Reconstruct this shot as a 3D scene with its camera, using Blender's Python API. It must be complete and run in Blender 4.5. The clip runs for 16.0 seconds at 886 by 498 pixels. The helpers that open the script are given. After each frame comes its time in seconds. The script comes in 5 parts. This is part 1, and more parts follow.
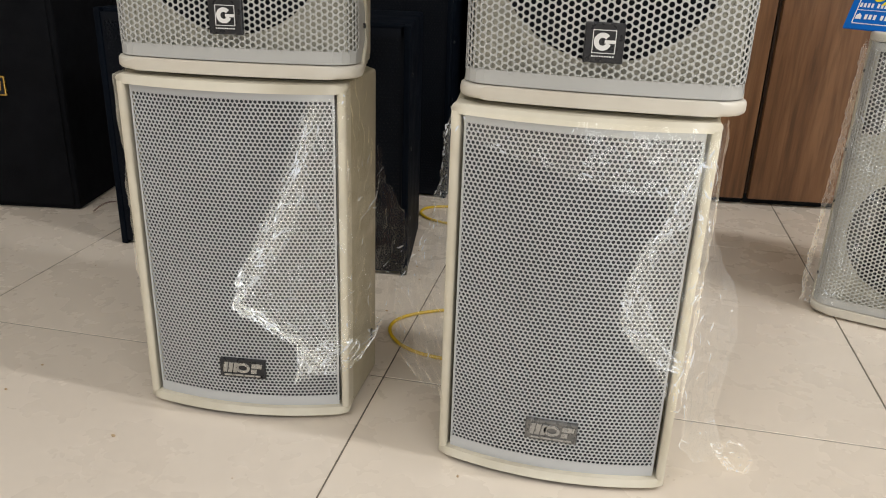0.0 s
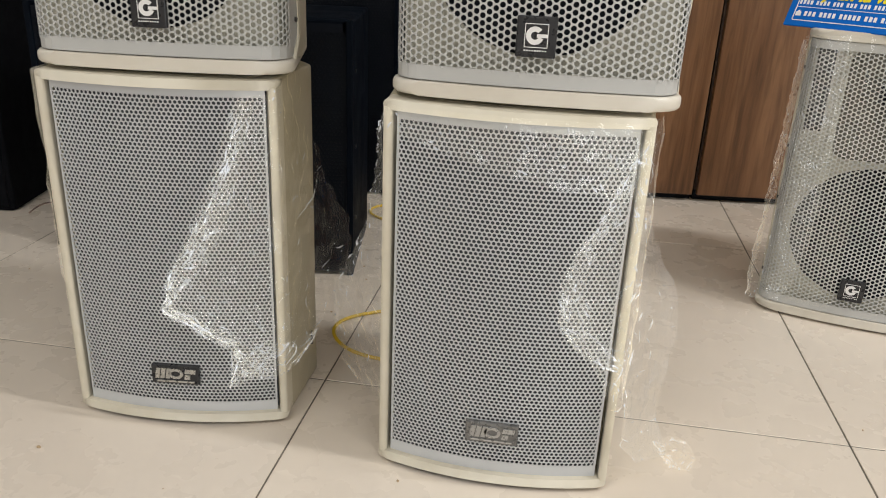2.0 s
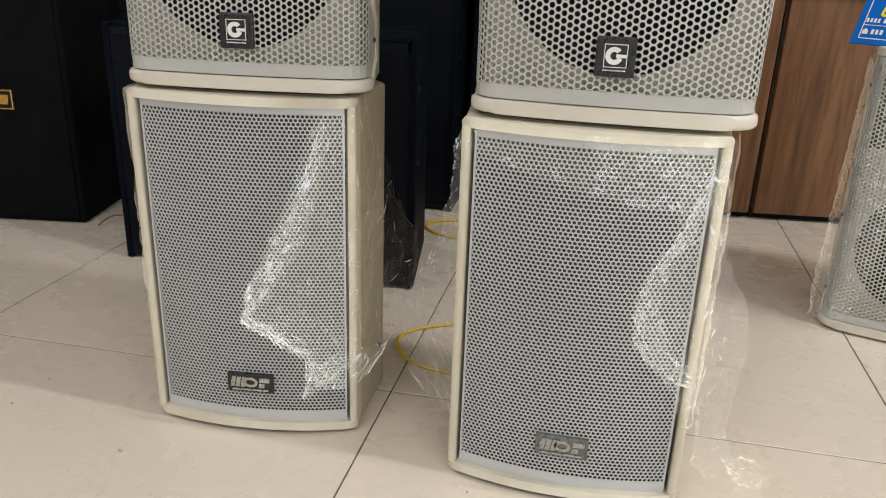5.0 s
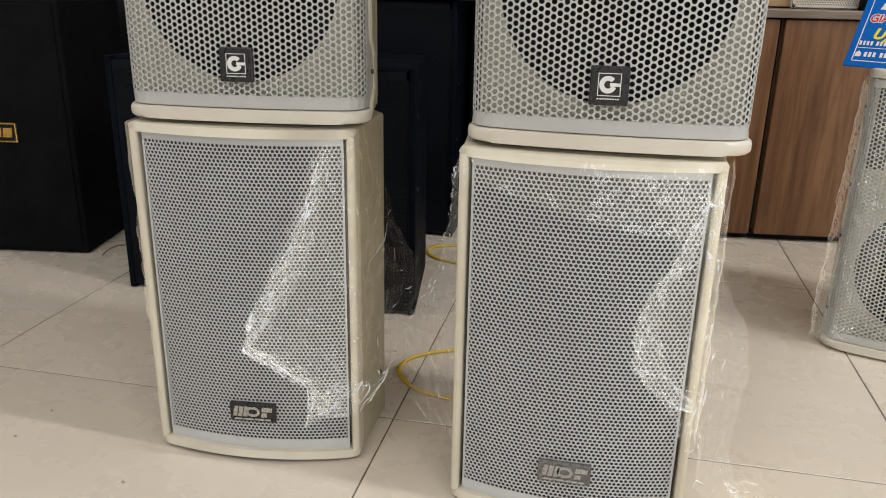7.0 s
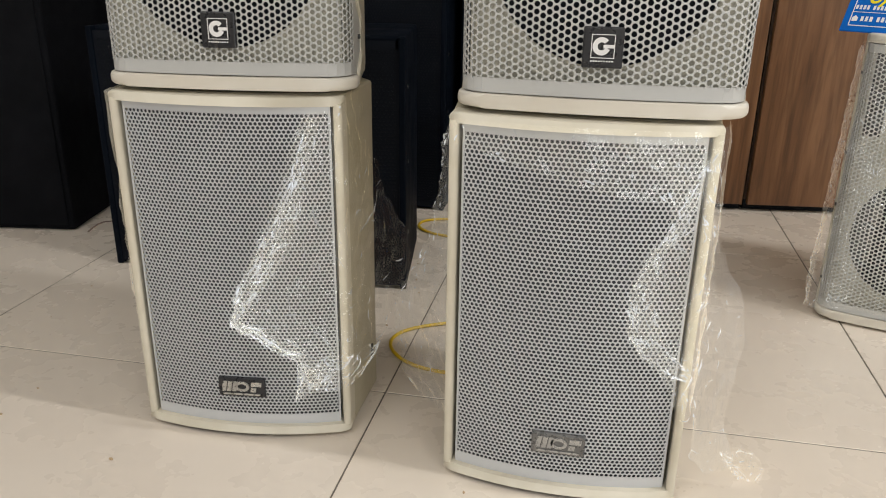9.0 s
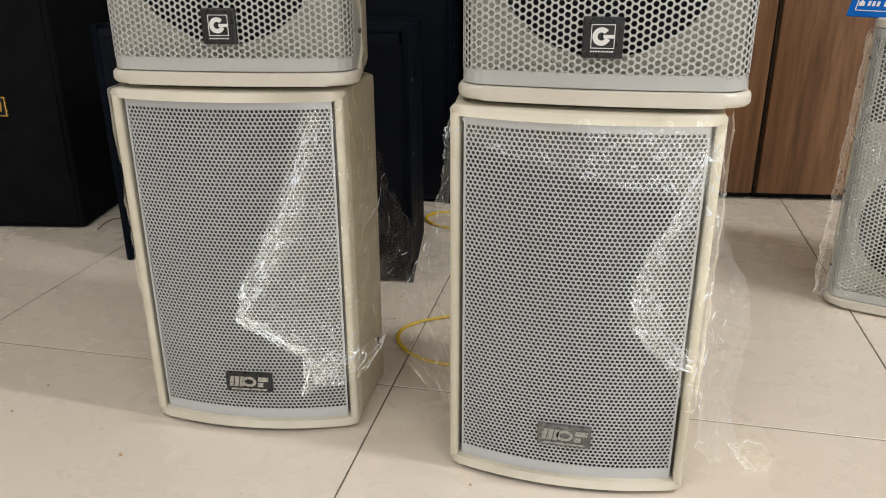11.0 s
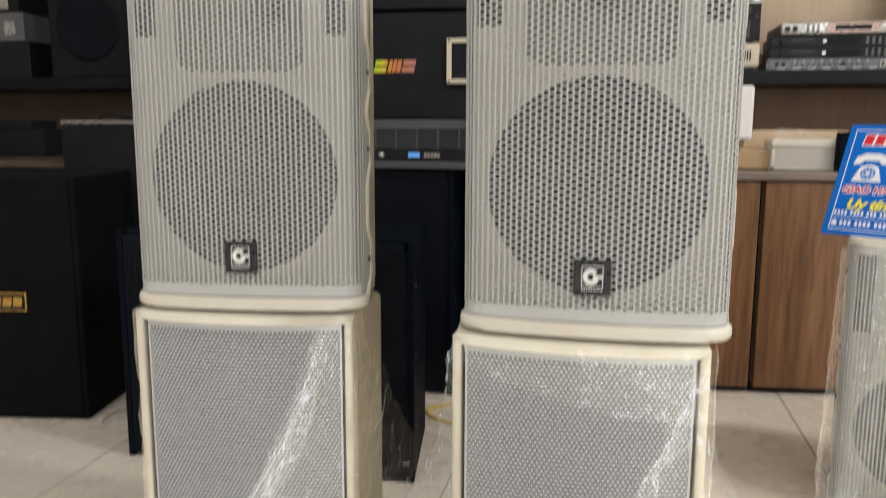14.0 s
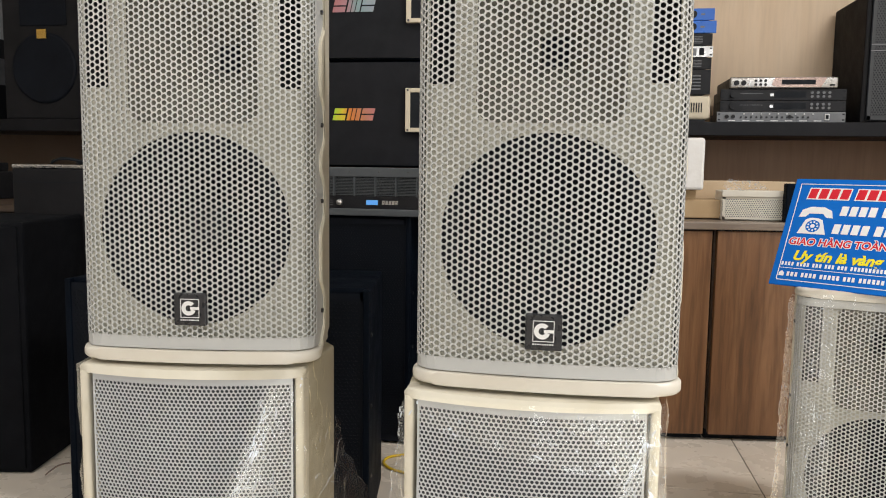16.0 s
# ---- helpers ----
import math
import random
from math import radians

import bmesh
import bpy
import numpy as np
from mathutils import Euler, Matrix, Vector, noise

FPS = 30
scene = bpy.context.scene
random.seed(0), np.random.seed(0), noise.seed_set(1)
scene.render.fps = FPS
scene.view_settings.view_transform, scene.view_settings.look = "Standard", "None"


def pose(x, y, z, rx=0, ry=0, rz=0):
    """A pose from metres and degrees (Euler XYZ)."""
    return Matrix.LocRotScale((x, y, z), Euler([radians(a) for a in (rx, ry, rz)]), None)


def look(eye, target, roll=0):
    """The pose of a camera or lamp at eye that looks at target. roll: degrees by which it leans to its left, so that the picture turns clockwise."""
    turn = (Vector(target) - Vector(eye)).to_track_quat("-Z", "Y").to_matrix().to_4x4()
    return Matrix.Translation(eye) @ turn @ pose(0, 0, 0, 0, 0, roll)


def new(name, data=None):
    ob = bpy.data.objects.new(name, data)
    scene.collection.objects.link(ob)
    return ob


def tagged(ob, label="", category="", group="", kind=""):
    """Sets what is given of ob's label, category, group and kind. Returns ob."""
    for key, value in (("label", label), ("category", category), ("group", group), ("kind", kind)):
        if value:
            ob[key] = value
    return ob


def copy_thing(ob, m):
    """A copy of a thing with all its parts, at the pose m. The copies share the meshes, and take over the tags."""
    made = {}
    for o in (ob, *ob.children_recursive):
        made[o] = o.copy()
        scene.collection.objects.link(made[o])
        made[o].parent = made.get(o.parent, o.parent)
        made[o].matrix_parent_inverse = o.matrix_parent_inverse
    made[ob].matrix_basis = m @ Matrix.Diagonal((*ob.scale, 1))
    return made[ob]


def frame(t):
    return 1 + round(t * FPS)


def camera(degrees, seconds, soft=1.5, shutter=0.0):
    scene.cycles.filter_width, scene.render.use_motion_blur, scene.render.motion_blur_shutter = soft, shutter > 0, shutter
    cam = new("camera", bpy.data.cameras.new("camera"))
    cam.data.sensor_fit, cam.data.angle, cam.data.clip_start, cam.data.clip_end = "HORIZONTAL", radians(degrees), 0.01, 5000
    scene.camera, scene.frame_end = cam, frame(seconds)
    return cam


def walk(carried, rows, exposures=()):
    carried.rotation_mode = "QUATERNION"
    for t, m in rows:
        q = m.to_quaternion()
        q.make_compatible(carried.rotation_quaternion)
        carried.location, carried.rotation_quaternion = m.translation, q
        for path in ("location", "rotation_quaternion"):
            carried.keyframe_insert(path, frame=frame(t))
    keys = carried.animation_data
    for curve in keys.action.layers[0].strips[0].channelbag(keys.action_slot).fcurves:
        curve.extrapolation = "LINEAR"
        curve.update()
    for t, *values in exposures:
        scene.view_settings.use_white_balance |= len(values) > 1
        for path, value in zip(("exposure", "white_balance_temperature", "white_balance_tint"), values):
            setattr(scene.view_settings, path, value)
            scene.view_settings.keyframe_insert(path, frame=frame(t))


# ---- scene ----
cam = camera(59.0, 16.0, soft=1.0, shutter=0.35)
PATH = [
    (0, (0.032, 0.175, 0.676), (-0.334, 1.997, -0.064), 2.1),
    (0.5, (0.036, 0.179, 0.667), (-0.329, 1.999, -0.079), 0.7),
    (1, (0.051, 0.193, 0.661), (-0.294, 2.018, -0.082), 0.6),
    (1.5, (0.067, 0.213, 0.667), (-0.234, 2.042, -0.084), 2.0),
    (2, (0.061, 0.203, 0.67), (-0.212, 2.04, -0.07), 2.6),
    (2.5, (0.037, 0.181, 0.669), (-0.252, 2.02, -0.061), 2.6),
    (3, (0.037, 0.178, 0.673), (-0.272, 2.015, -0.057), 2.7),
    (3.5, (0.037, 0.18, 0.679), (-0.276, 2.015, -0.053), 2.5),
    (4, (0.023, 0.175, 0.673), (-0.304, 2.011, -0.048), 2.5),
    (6.3, (0.02, 0.175, 0.679), (-0.389, 2.009, -0.006), 1.6),
    (6.5, (0.02, 0.175, 0.68), (-0.381, 2.014, 0.004), 1.4),
    (7, (0.026, 0.171, 0.683), (-0.36, 2.022, 0.031), 1.2),
    (7.5, (0.029, 0.175, 0.68), (-0.34, 2.03, 0.031), 1.2),
    (8, (0.026, 0.186, 0.672), (-0.321, 2.038, 0.001), 1.4),
    (8.5, (0.024, 0.19, 0.668), (-0.317, 2.035, -0.026), 1.4),
    (9, (0.025, 0.188, 0.667), (-0.337, 2.023, -0.039), 0.9),
    (9.2, (0.025, 0.182, 0.669), (-0.35, 2.015, -0.038), 0.6),
    (11.5, (0.037, 0.192, 0.668), (-0.35, 2.015, -0.059), -0.3),
    (12, (0.036, 0.188, 0.672), (-0.335, 2.015, -0.054), -0.1),
    (12.5, (0.034, 0.179, 0.675), (-0.337, 2.017, -0.021), 0.0),
    (13, (0.038, 0.169, 0.686), (-0.346, 2.019, 0.029), -0.2),
    (13.5, (0.038, 0.163, 0.692), (-0.359, 2.033, 0.107), 0.2),
    (13.7, (0.037, 0.155, 0.702), (-0.371, 2.047, 0.199), 0.2),
    (13.9, (0.039, 0.153, 0.733), (-0.378, 2.07, 0.345), 0.3),
    (14, (0.041, 0.152, 0.751), (-0.374, 2.083, 0.437), 0.2),
    (14.5, (0.037, 0.138, 0.785), (-0.362, 2.095, 0.688), 0.9),
    (15, (0.048, 0.139, 0.775), (-0.318, 2.102, 0.661), 0.8),
    (15.5, (0.051, 0.15, 0.77), (-0.288, 2.113, 0.593), 0.6),
    (16, (0.052, 0.155, 0.765), (-0.271, 2.117, 0.559), 0.8),
]
walk(cam, [(t, look(eye, target, roll)) for t, eye, target, roll in PATH], [(0, -0.42), (13.2, -0.38), (14.4, -0.12), (16, -0.12)])

# ---- world and lights ----
world = bpy.data.worlds.new("world")
scene.world = world
world.use_nodes = True
world.node_tree.nodes["Background"].inputs[0].default_value = (0.9, 0.95, 1.0, 1)
world.node_tree.nodes["Background"].inputs[1].default_value = 0.4


def ceiling_lamp(x, y, w, d, power, col=(1.0, 0.96, 0.88)):
    li = bpy.data.lights.new("ceiling_lamp", "AREA")
    li.shape, li.size, li.size_y, li.energy, li.color = "RECTANGLE", w, d, power, col
    ob = new("ceiling_lamp", li)
    ob.matrix_world = pose(x, y, 2.93)
    return ob


for lx, ly, lp in ((-1.3, -2.0, 22), (0.9, -2.0, 17), (-0.9, -0.7, 25), (1.3, -0.7, 20), (-1.6, 1.0, 9), (2.0, 0.9, 68)):
    ceiling_lamp(lx, ly, 1.2, 0.1, lp, (1.0, 0.982, 0.96))

# daylight from the open shop front behind the camera
day = bpy.data.lights.new("shop_front_daylight", "AREA")
day.shape, day.size, day.size_y, day.energy, day.color = "RECTANGLE", 2.3, 2.3, 45, (0.95, 0.98, 1.0)
new("shop_front_daylight", day).matrix_world = look((1.9, -3.24, 1.25), (1.9, 0, 1.25))

# ---- materials ----


def nodes_of(name):
    m = bpy.data.materials.new(name)
    m.use_nodes = True
    nt = m.node_tree
    return m, nt, nt.nodes["Principled BSDF"]


def link(nt, a, b):
    nt.links.new(a, b)


def ramp(nt, fac, stops):
    r = nt.nodes.new("ShaderNodeValToRGB")
    e = r.color_ramp.elements
    while len(e) < len(stops):
        e.new(0.5)
    for k, (p, c) in enumerate(stops):
        e[k].position, e[k].color = p, (*c, 1)
    link(nt, fac, r.inputs[0])
    return r.outputs[0]


def noise_tex(nt, scale, detail=4, rough=0.6, stretch=None, coord="Object"):
    tc = nt.nodes.new("ShaderNodeTexCoord")
    n = nt.nodes.new("ShaderNodeTexNoise")
    n.inputs["Scale"].default_value, n.inputs["Detail"].default_value, n.inputs["Roughness"].default_value = scale, detail, rough
    src = tc.outputs[coord]
    if stretch:
        mp = nt.nodes.new("ShaderNodeMapping")
        mp.inputs["Scale"].default_value = stretch
        link(nt, src, mp.inputs[0])
        src = mp.outputs[0]
    link(nt, src, n.inputs["Vector"])
    return n.outputs["Fac"]


def bump(nt, p, height, strength=0.2, distance=0.001):
    b = nt.nodes.new("ShaderNodeBump")
    b.inputs["Strength"].default_value, b.inputs["Distance"].default_value = strength, distance
    link(nt, height, b.inputs["Height"])
    link(nt, b.outputs[0], p.inputs["Normal"])


def mottled(name, dark, light, rough=0.5, metal=0.0, scale=6, fine=300, relief=0.15, spread=(0.3, 0.7), shine=0.5):
    """Paint or plastic with slow stains and a fine grain."""
    m, nt, p = nodes_of(name)
    link(nt, ramp(nt, noise_tex(nt, scale), [(spread[0], dark), (spread[1], light)]), p.inputs["Base Color"])
    g = noise_tex(nt, scale * 3, 3)
    link(nt, ramp(nt, g, [(0.3, (rough - 0.08,) * 3), (0.7, (rough + 0.08,) * 3)]), p.inputs["Roughness"])
    p.inputs["Metallic"].default_value = metal
    p.inputs["Specular IOR Level"].default_value = shine
    bump(nt, p, noise_tex(nt, fine, 2), relief)
    return m


def plain(name, col, rough=0.5, metal=0.0):
    m, nt, p = nodes_of(name)
    p.inputs["Base Color"].default_value, p.inputs["Roughness"].default_value, p.inputs["Metallic"].default_value = (*col, 1), rough, metal
    p.inputs["Specular IOR Level"].default_value = 0.25
    return m


def wood(name, dark, mid, light, rough=0.4, grain=(14, 14, 0.9), pore=0.75):
    m, nt, p = nodes_of(name)
    tc = nt.nodes.new("ShaderNodeTexCoord")
    oi = nt.nodes.new("ShaderNodeObjectInfo")
    mp = nt.nodes.new("ShaderNodeMapping")
    mp.inputs["Scale"].default_value = grain
    link(nt, tc.outputs["Object"], mp.inputs[0])
    off = nt.nodes.new("ShaderNodeVectorMath")
    off.operation = "ADD"
    cx = nt.nodes.new("ShaderNodeCombineXYZ")
    mul = nt.nodes.new("ShaderNodeMath")
    mul.operation = "MULTIPLY"
    mul.inputs[1].default_value = 23.0
    link(nt, oi.outputs["Random"], mul.inputs[0])
    link(nt, mul.outputs[0], cx.inputs[0])
    link(nt, mul.outputs[0], cx.inputs[2])
    link(nt, mp.outputs[0], off.inputs[0])
    link(nt, cx.outputs[0], off.inputs[1])
    n = nt.nodes.new("ShaderNodeTexNoise")
    n.inputs["Scale"].default_value, n.inputs["Detail"].default_value, n.inputs["Distortion"].default_value = 1.0, 7, 1.2
    n.inputs["Roughness"].default_value = 0.65
    link(nt, off.outputs[0], n.inputs["Vector"])
    fine = nt.nodes.new("ShaderNodeTexNoise")
    fine.inputs["Scale"].default_value, fine.inputs["Detail"].default_value, fine.inputs["Distortion"].default_value = 9.0, 3, 0.3
    link(nt, off.outputs[0], fine.inputs["Vector"])
    pores = nt.nodes.new("ShaderNodeMixRGB")
    pores.blend_type = "MULTIPLY"
    pores.inputs[0].default_value = pore
    link(nt, ramp(nt, n.outputs["Fac"], [(0.25, dark), (0.5, mid), (0.75, light)]), pores.inputs[1])
    link(nt, ramp(nt, fine.outputs["Fac"], [(0.3, (0.62, 0.6, 0.58)), (0.55, (1.08, 1.08, 1.08))]), pores.inputs[2])
    link(nt, pores.outputs[0], p.inputs["Base Color"])
    p.inputs["Roughness"].default_value = rough
    bump(nt, p, n.outputs["Fac"], 0.1)
    return m


def tile_material():
    m, nt, p = nodes_of("porcelain_tile")
    oi = nt.nodes.new("ShaderNodeObjectInfo")
    base = ramp(nt, noise_tex(nt, 2.2, 6, 0.6, coord="Generated"), [(0.3, (0.735, 0.655, 0.56)), (0.7, (0.77, 0.695, 0.6))])
    mx = nt.nodes.new("ShaderNodeMixRGB")
    mx.blend_type = "MULTIPLY"
    mx.inputs[0].default_value = 1.0
    link(nt, base, mx.inputs[1])
    link(nt, ramp(nt, oi.outputs["Random"], [(0, (0.965, 0.965, 0.97)), (1, (1, 1, 1))]), mx.inputs[2])
    dirt = ramp(nt, noise_tex(nt, 45, 5, 0.7), [(0.68, (1, 1, 1)), (0.82, (0.75, 0.71, 0.65))])
    m2 = nt.nodes.new("ShaderNodeMixRGB")
    m2.blend_type = "MULTIPLY"
    m2.inputs[0].default_value = 0.25
    link(nt, mx.outputs[0], m2.inputs[1])
    link(nt, dirt, m2.inputs[2])
    link(nt, m2.outputs[0], p.inputs["Base Color"])
    link(nt, ramp(nt, noise_tex(nt, 9, 4), [(0.3, (0.2,) * 3), (0.7, (0.36,) * 3)]), p.inputs["Roughness"])
    return m


def film_material(name, milk, base_gloss, creases=6.0, glint=1.0, clear=1.0, stretch=0.5):
    m = bpy.data.materials.new(name)
    m.use_nodes = True
    nt = m.node_tree
    nt.nodes.remove(nt.nodes["Principled BSDF"])
    out = nt.nodes["Material Output"]
    tr, gl, df = nt.nodes.new("ShaderNodeBsdfTransparent"), nt.nodes.new("ShaderNodeBsdfGlossy"), nt.nodes.new("ShaderNodeBsdfTranslucent")
    tr.inputs[0].default_value, df.inputs[0].default_value = (clear, clear, clear * 0.985, 1), (0.86, 0.9, 0.97, 1)
    gl.inputs["Roughness"].default_value = 0.05
    dd = nt.nodes.new("ShaderNodeBsdfDiffuse")
    dd.inputs[0].default_value = (0.84, 0.89, 0.98, 1)
    both = nt.nodes.new("ShaderNodeMixShader")
    link(nt, df.outputs[0], both.inputs[1])
    link(nt, dd.outputs[0], both.inputs[2])
    a = nt.nodes.new("ShaderNodeMixShader")
    haze = ramp(nt, noise_tex(nt, 14, 4), [(0.3, (milk * 0.3,) * 3), (0.72, (milk * 1.5,) * 3)])
    # white lines where the film is folded sharply: highlights painted into its milkiness
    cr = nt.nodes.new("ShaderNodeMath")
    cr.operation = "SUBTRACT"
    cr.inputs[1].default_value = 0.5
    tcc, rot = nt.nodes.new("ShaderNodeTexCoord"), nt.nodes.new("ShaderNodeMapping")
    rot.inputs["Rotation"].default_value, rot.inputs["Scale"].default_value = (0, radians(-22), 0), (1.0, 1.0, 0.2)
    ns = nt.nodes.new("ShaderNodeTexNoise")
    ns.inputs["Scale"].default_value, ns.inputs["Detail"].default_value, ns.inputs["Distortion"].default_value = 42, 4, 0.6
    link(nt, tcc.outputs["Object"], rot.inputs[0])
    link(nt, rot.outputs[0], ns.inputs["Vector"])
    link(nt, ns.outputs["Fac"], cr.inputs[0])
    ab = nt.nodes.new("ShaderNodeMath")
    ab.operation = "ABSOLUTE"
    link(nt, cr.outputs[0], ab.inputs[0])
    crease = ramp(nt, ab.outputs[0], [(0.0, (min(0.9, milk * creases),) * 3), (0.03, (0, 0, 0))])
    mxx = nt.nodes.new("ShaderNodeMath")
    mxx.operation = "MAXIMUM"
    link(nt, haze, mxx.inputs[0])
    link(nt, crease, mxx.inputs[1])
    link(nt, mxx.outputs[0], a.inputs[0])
    link(nt, tr.outputs[0], a.inputs[1])
    link(nt, both.outputs[0], a.inputs[2])
    lw = nt.nodes.new("ShaderNodeLayerWeight")
    lw.inputs["Blend"].default_value = base_gloss
    bp = nt.nodes.new("ShaderNodeBump")
    bp.inputs["Strength"].default_value, bp.inputs["Distance"].default_value = 0.5, 0.003
    link(nt, noise_tex(nt, 60, 3, 0.55, (1, 1, stretch)), bp.inputs["Height"])
    link(nt, bp.outputs[0], gl.inputs["Normal"])
    link(nt, ramp(nt, lw.outputs["Fresnel"], [(0.0, (0.035 * glint,) * 3), (0.5, (0.12 * glint,) * 3), (1.0, (0.32 * glint,) * 3)]), gl.inputs["Color"])
    b = nt.nodes.new("ShaderNodeAddShader")
    link(nt, a.outputs[0], b.inputs[0])
    link(nt, gl.outputs[0], b.inputs[1])
    link(nt, b.outputs[0], out.inputs[0])
    return m


def glow(name, col, strength):
    m, nt, p = nodes_of(name)
    p.inputs["Base Color"].default_value = (0.02, 0.02, 0.02, 1)
    p.inputs["Emission Color"].default_value = (*col, 1)
    p.inputs["Emission Strength"].default_value = strength
    return m


CREAM = mottled("cream_paint", (0.585, 0.535, 0.42), (0.69, 0.65, 0.545), 0.4, 0, 9, 260, 0.12)
CAP = mottled("cream_cap", (0.65, 0.605, 0.52), (0.7, 0.67, 0.595), 0.4, 0, 12, 260, 0.1)
# side cream: yellowed, and darkened further to paint the shade between the stacks
CREAM_SIDE_SHADE = mottled("yellowed_shaded_cream", (0.4, 0.36, 0.25), (0.52, 0.475, 0.355), 0.45, 0, 9, 260, 0.12)
GRILLE_WHITE = mottled("white_grille_paint", (0.48, 0.487, 0.478), (0.525, 0.532, 0.524), 0.38, 0.0, 5, 200, 0.05)
GRILLE_GREY = mottled("grey_grille_paint", (0.57, 0.588, 0.612), (0.625, 0.645, 0.668), 0.4, 0.15, 5, 200, 0.05)
BAFFLE = mottled("cream_baffle", (0.45, 0.437, 0.365), (0.51, 0.497, 0.425), 0.5, 0, 5)
# horn cream taken darker than the baffle: shade of its depth in the colour
HORN = mottled("shaded_horn_cream", (0.25, 0.243, 0.205), (0.31, 0.3, 0.26), 0.4, 0, 12)
FOAM = mottled("dark_foam", (0.045, 0.051, 0.061), (0.08, 0.089, 0.102), 0.9, 0, 9)
CONE = mottled("black_paper_cone", (0.0045, 0.0065, 0.010), (0.009, 0.012, 0.017), 0.7, 0, 30, 500, shine=0.25)
BLACK = mottled("black_textured_paint", (0.0014, 0.0031, 0.0068), (0.0032, 0.0062, 0.0122), 0.6, 0, 5, 420, 0.5, shine=0.07)
BLACK_MATT = mottled("charcoal_paint", (0.009, 0.009, 0.0105), (0.016, 0.0155, 0.0175), 0.7, 0, 6, 420, 0.5, shine=0.2)
BLACK_SOFT = mottled("black_carpet", (0.003, 0.0033, 0.0045), (0.0064, 0.007, 0.0092), 0.9, 0, 8, 600, 0.6, shine=0.12)
BLACK_GRILLE = mottled("black_steel", (0.0035, 0.005, 0.009), (0.007, 0.0095, 0.0155), 0.55, 0.0, 10, shine=0.15)
GREY_STEEL = mottled("dark_grey_steel", (0.03, 0.032, 0.036), (0.045, 0.048, 0.054), 0.5, 0, 10)
BADGE = mottled("black_badge", (0.012, 0.013, 0.016), (0.022, 0.023, 0.027), 0.3, 0, 30)
BADGE_GREY = mottled("silver_badge", (0.13, 0.132, 0.132), (0.2, 0.2, 0.198), 0.3, 0.5, 40)
BADGE_MARK = mottled("pale_silver_mark", (0.36, 0.36, 0.355), (0.45, 0.45, 0.44), 0.3, 0.5, 60)
SILVER = mottled("silver_letters", (0.42, 0.42, 0.4), (0.55, 0.55, 0.53), 0.3, 0.7, 60)
WHITE = plain("white_ink", (0.8, 0.8, 0.8), 0.4)
GOLD = mottled("gold_plate", (0.55, 0.33, 0.07), (0.8, 0.52, 0.14), 0.25, 0.9, 80)
STEEL = plain("dark_screw", (0.08, 0.08, 0.08), 0.35, 0.9)
TILE = tile_material()
GROUT = mottled("tile_joint", (0.09, 0.077, 0.063), (0.2, 0.168, 0.135), 0.9, 0, 30)
WALNUT = wood("walnut_veneer", (0.035, 0.015, 0.007), (0.165, 0.078, 0.034), (0.27, 0.14, 0.066), 0.38, (10, 10, 0.75))
OAK = wood("pale_oak_veneer", (0.68, 0.50, 0.33), (0.74, 0.56, 0.385), (0.78, 0.61, 0.44), 0.5, (9, 9, 0.7), 0.12)
DARKWOOD = wood("dark_brown_veneer", (0.05, 0.03, 0.02), (0.08, 0.05, 0.033), (0.11, 0.07, 0.045), 0.45, (0.8, 12, 12))
BROWN = wood("brown_fascia_veneer", (0.13, 0.075, 0.045), (0.19, 0.115, 0.07), (0.24, 0.15, 0.095), 0.45, (0.8, 12, 12))
# brown veneer that carries the shelf's shade in its colour
SHADED_WOOD = wood("shelf_shaded_veneer", (0.24, 0.12, 0.055), (0.29, 0.15, 0.07), (0.34, 0.185, 0.092), 0.5, (9, 9, 0.7), 0.2)
GREYTOP = wood("greyish_wood_top", (0.16, 0.12, 0.095), (0.21, 0.165, 0.13), (0.26, 0.21, 0.17), 0.4, (0.8, 12, 12))
SHELF_BLACK = mottled("black_shelf_laminate", (0.005, 0.005, 0.007), (0.01, 0.01, 0.013), 0.45, 0, 4, shine=0.2)
WALL = mottled("painted_wall", (0.62, 0.6, 0.56), (0.68, 0.66, 0.62), 0.8, 0, 2)
DARK_WALL = mottled("dark_brown_wall", (0.13, 0.082, 0.052), (0.17, 0.108, 0.07), 0.7, 0, 2)
# fourth argument: whiteness of the highlights painted along the folds
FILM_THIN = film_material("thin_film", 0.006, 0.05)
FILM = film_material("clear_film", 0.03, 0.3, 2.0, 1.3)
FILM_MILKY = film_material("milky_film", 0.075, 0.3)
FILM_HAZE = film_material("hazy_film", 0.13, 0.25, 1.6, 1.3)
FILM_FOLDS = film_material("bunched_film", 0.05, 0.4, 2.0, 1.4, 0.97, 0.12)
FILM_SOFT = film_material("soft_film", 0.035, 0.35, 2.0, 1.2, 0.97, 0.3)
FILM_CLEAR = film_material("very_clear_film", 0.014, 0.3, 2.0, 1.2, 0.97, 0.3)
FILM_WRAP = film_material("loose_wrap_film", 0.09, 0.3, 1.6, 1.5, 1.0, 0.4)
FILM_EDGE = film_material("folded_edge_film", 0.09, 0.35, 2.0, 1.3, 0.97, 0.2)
# near-opaque white for the thin strips that paint glints on the films
FILM_GLINT = film_material("film_glint_white", 0.7, 0.4, 1.3, 3.0, 1.0, 0.2)
YELLOW = plain("yellow_cable_jacket", (0.75, 0.52, 0.03), 0.4)
BLUE_BOX = mottled("blue_paint", (0.01, 0.12, 0.55), (0.02, 0.17, 0.7), 0.35, 0, 10)
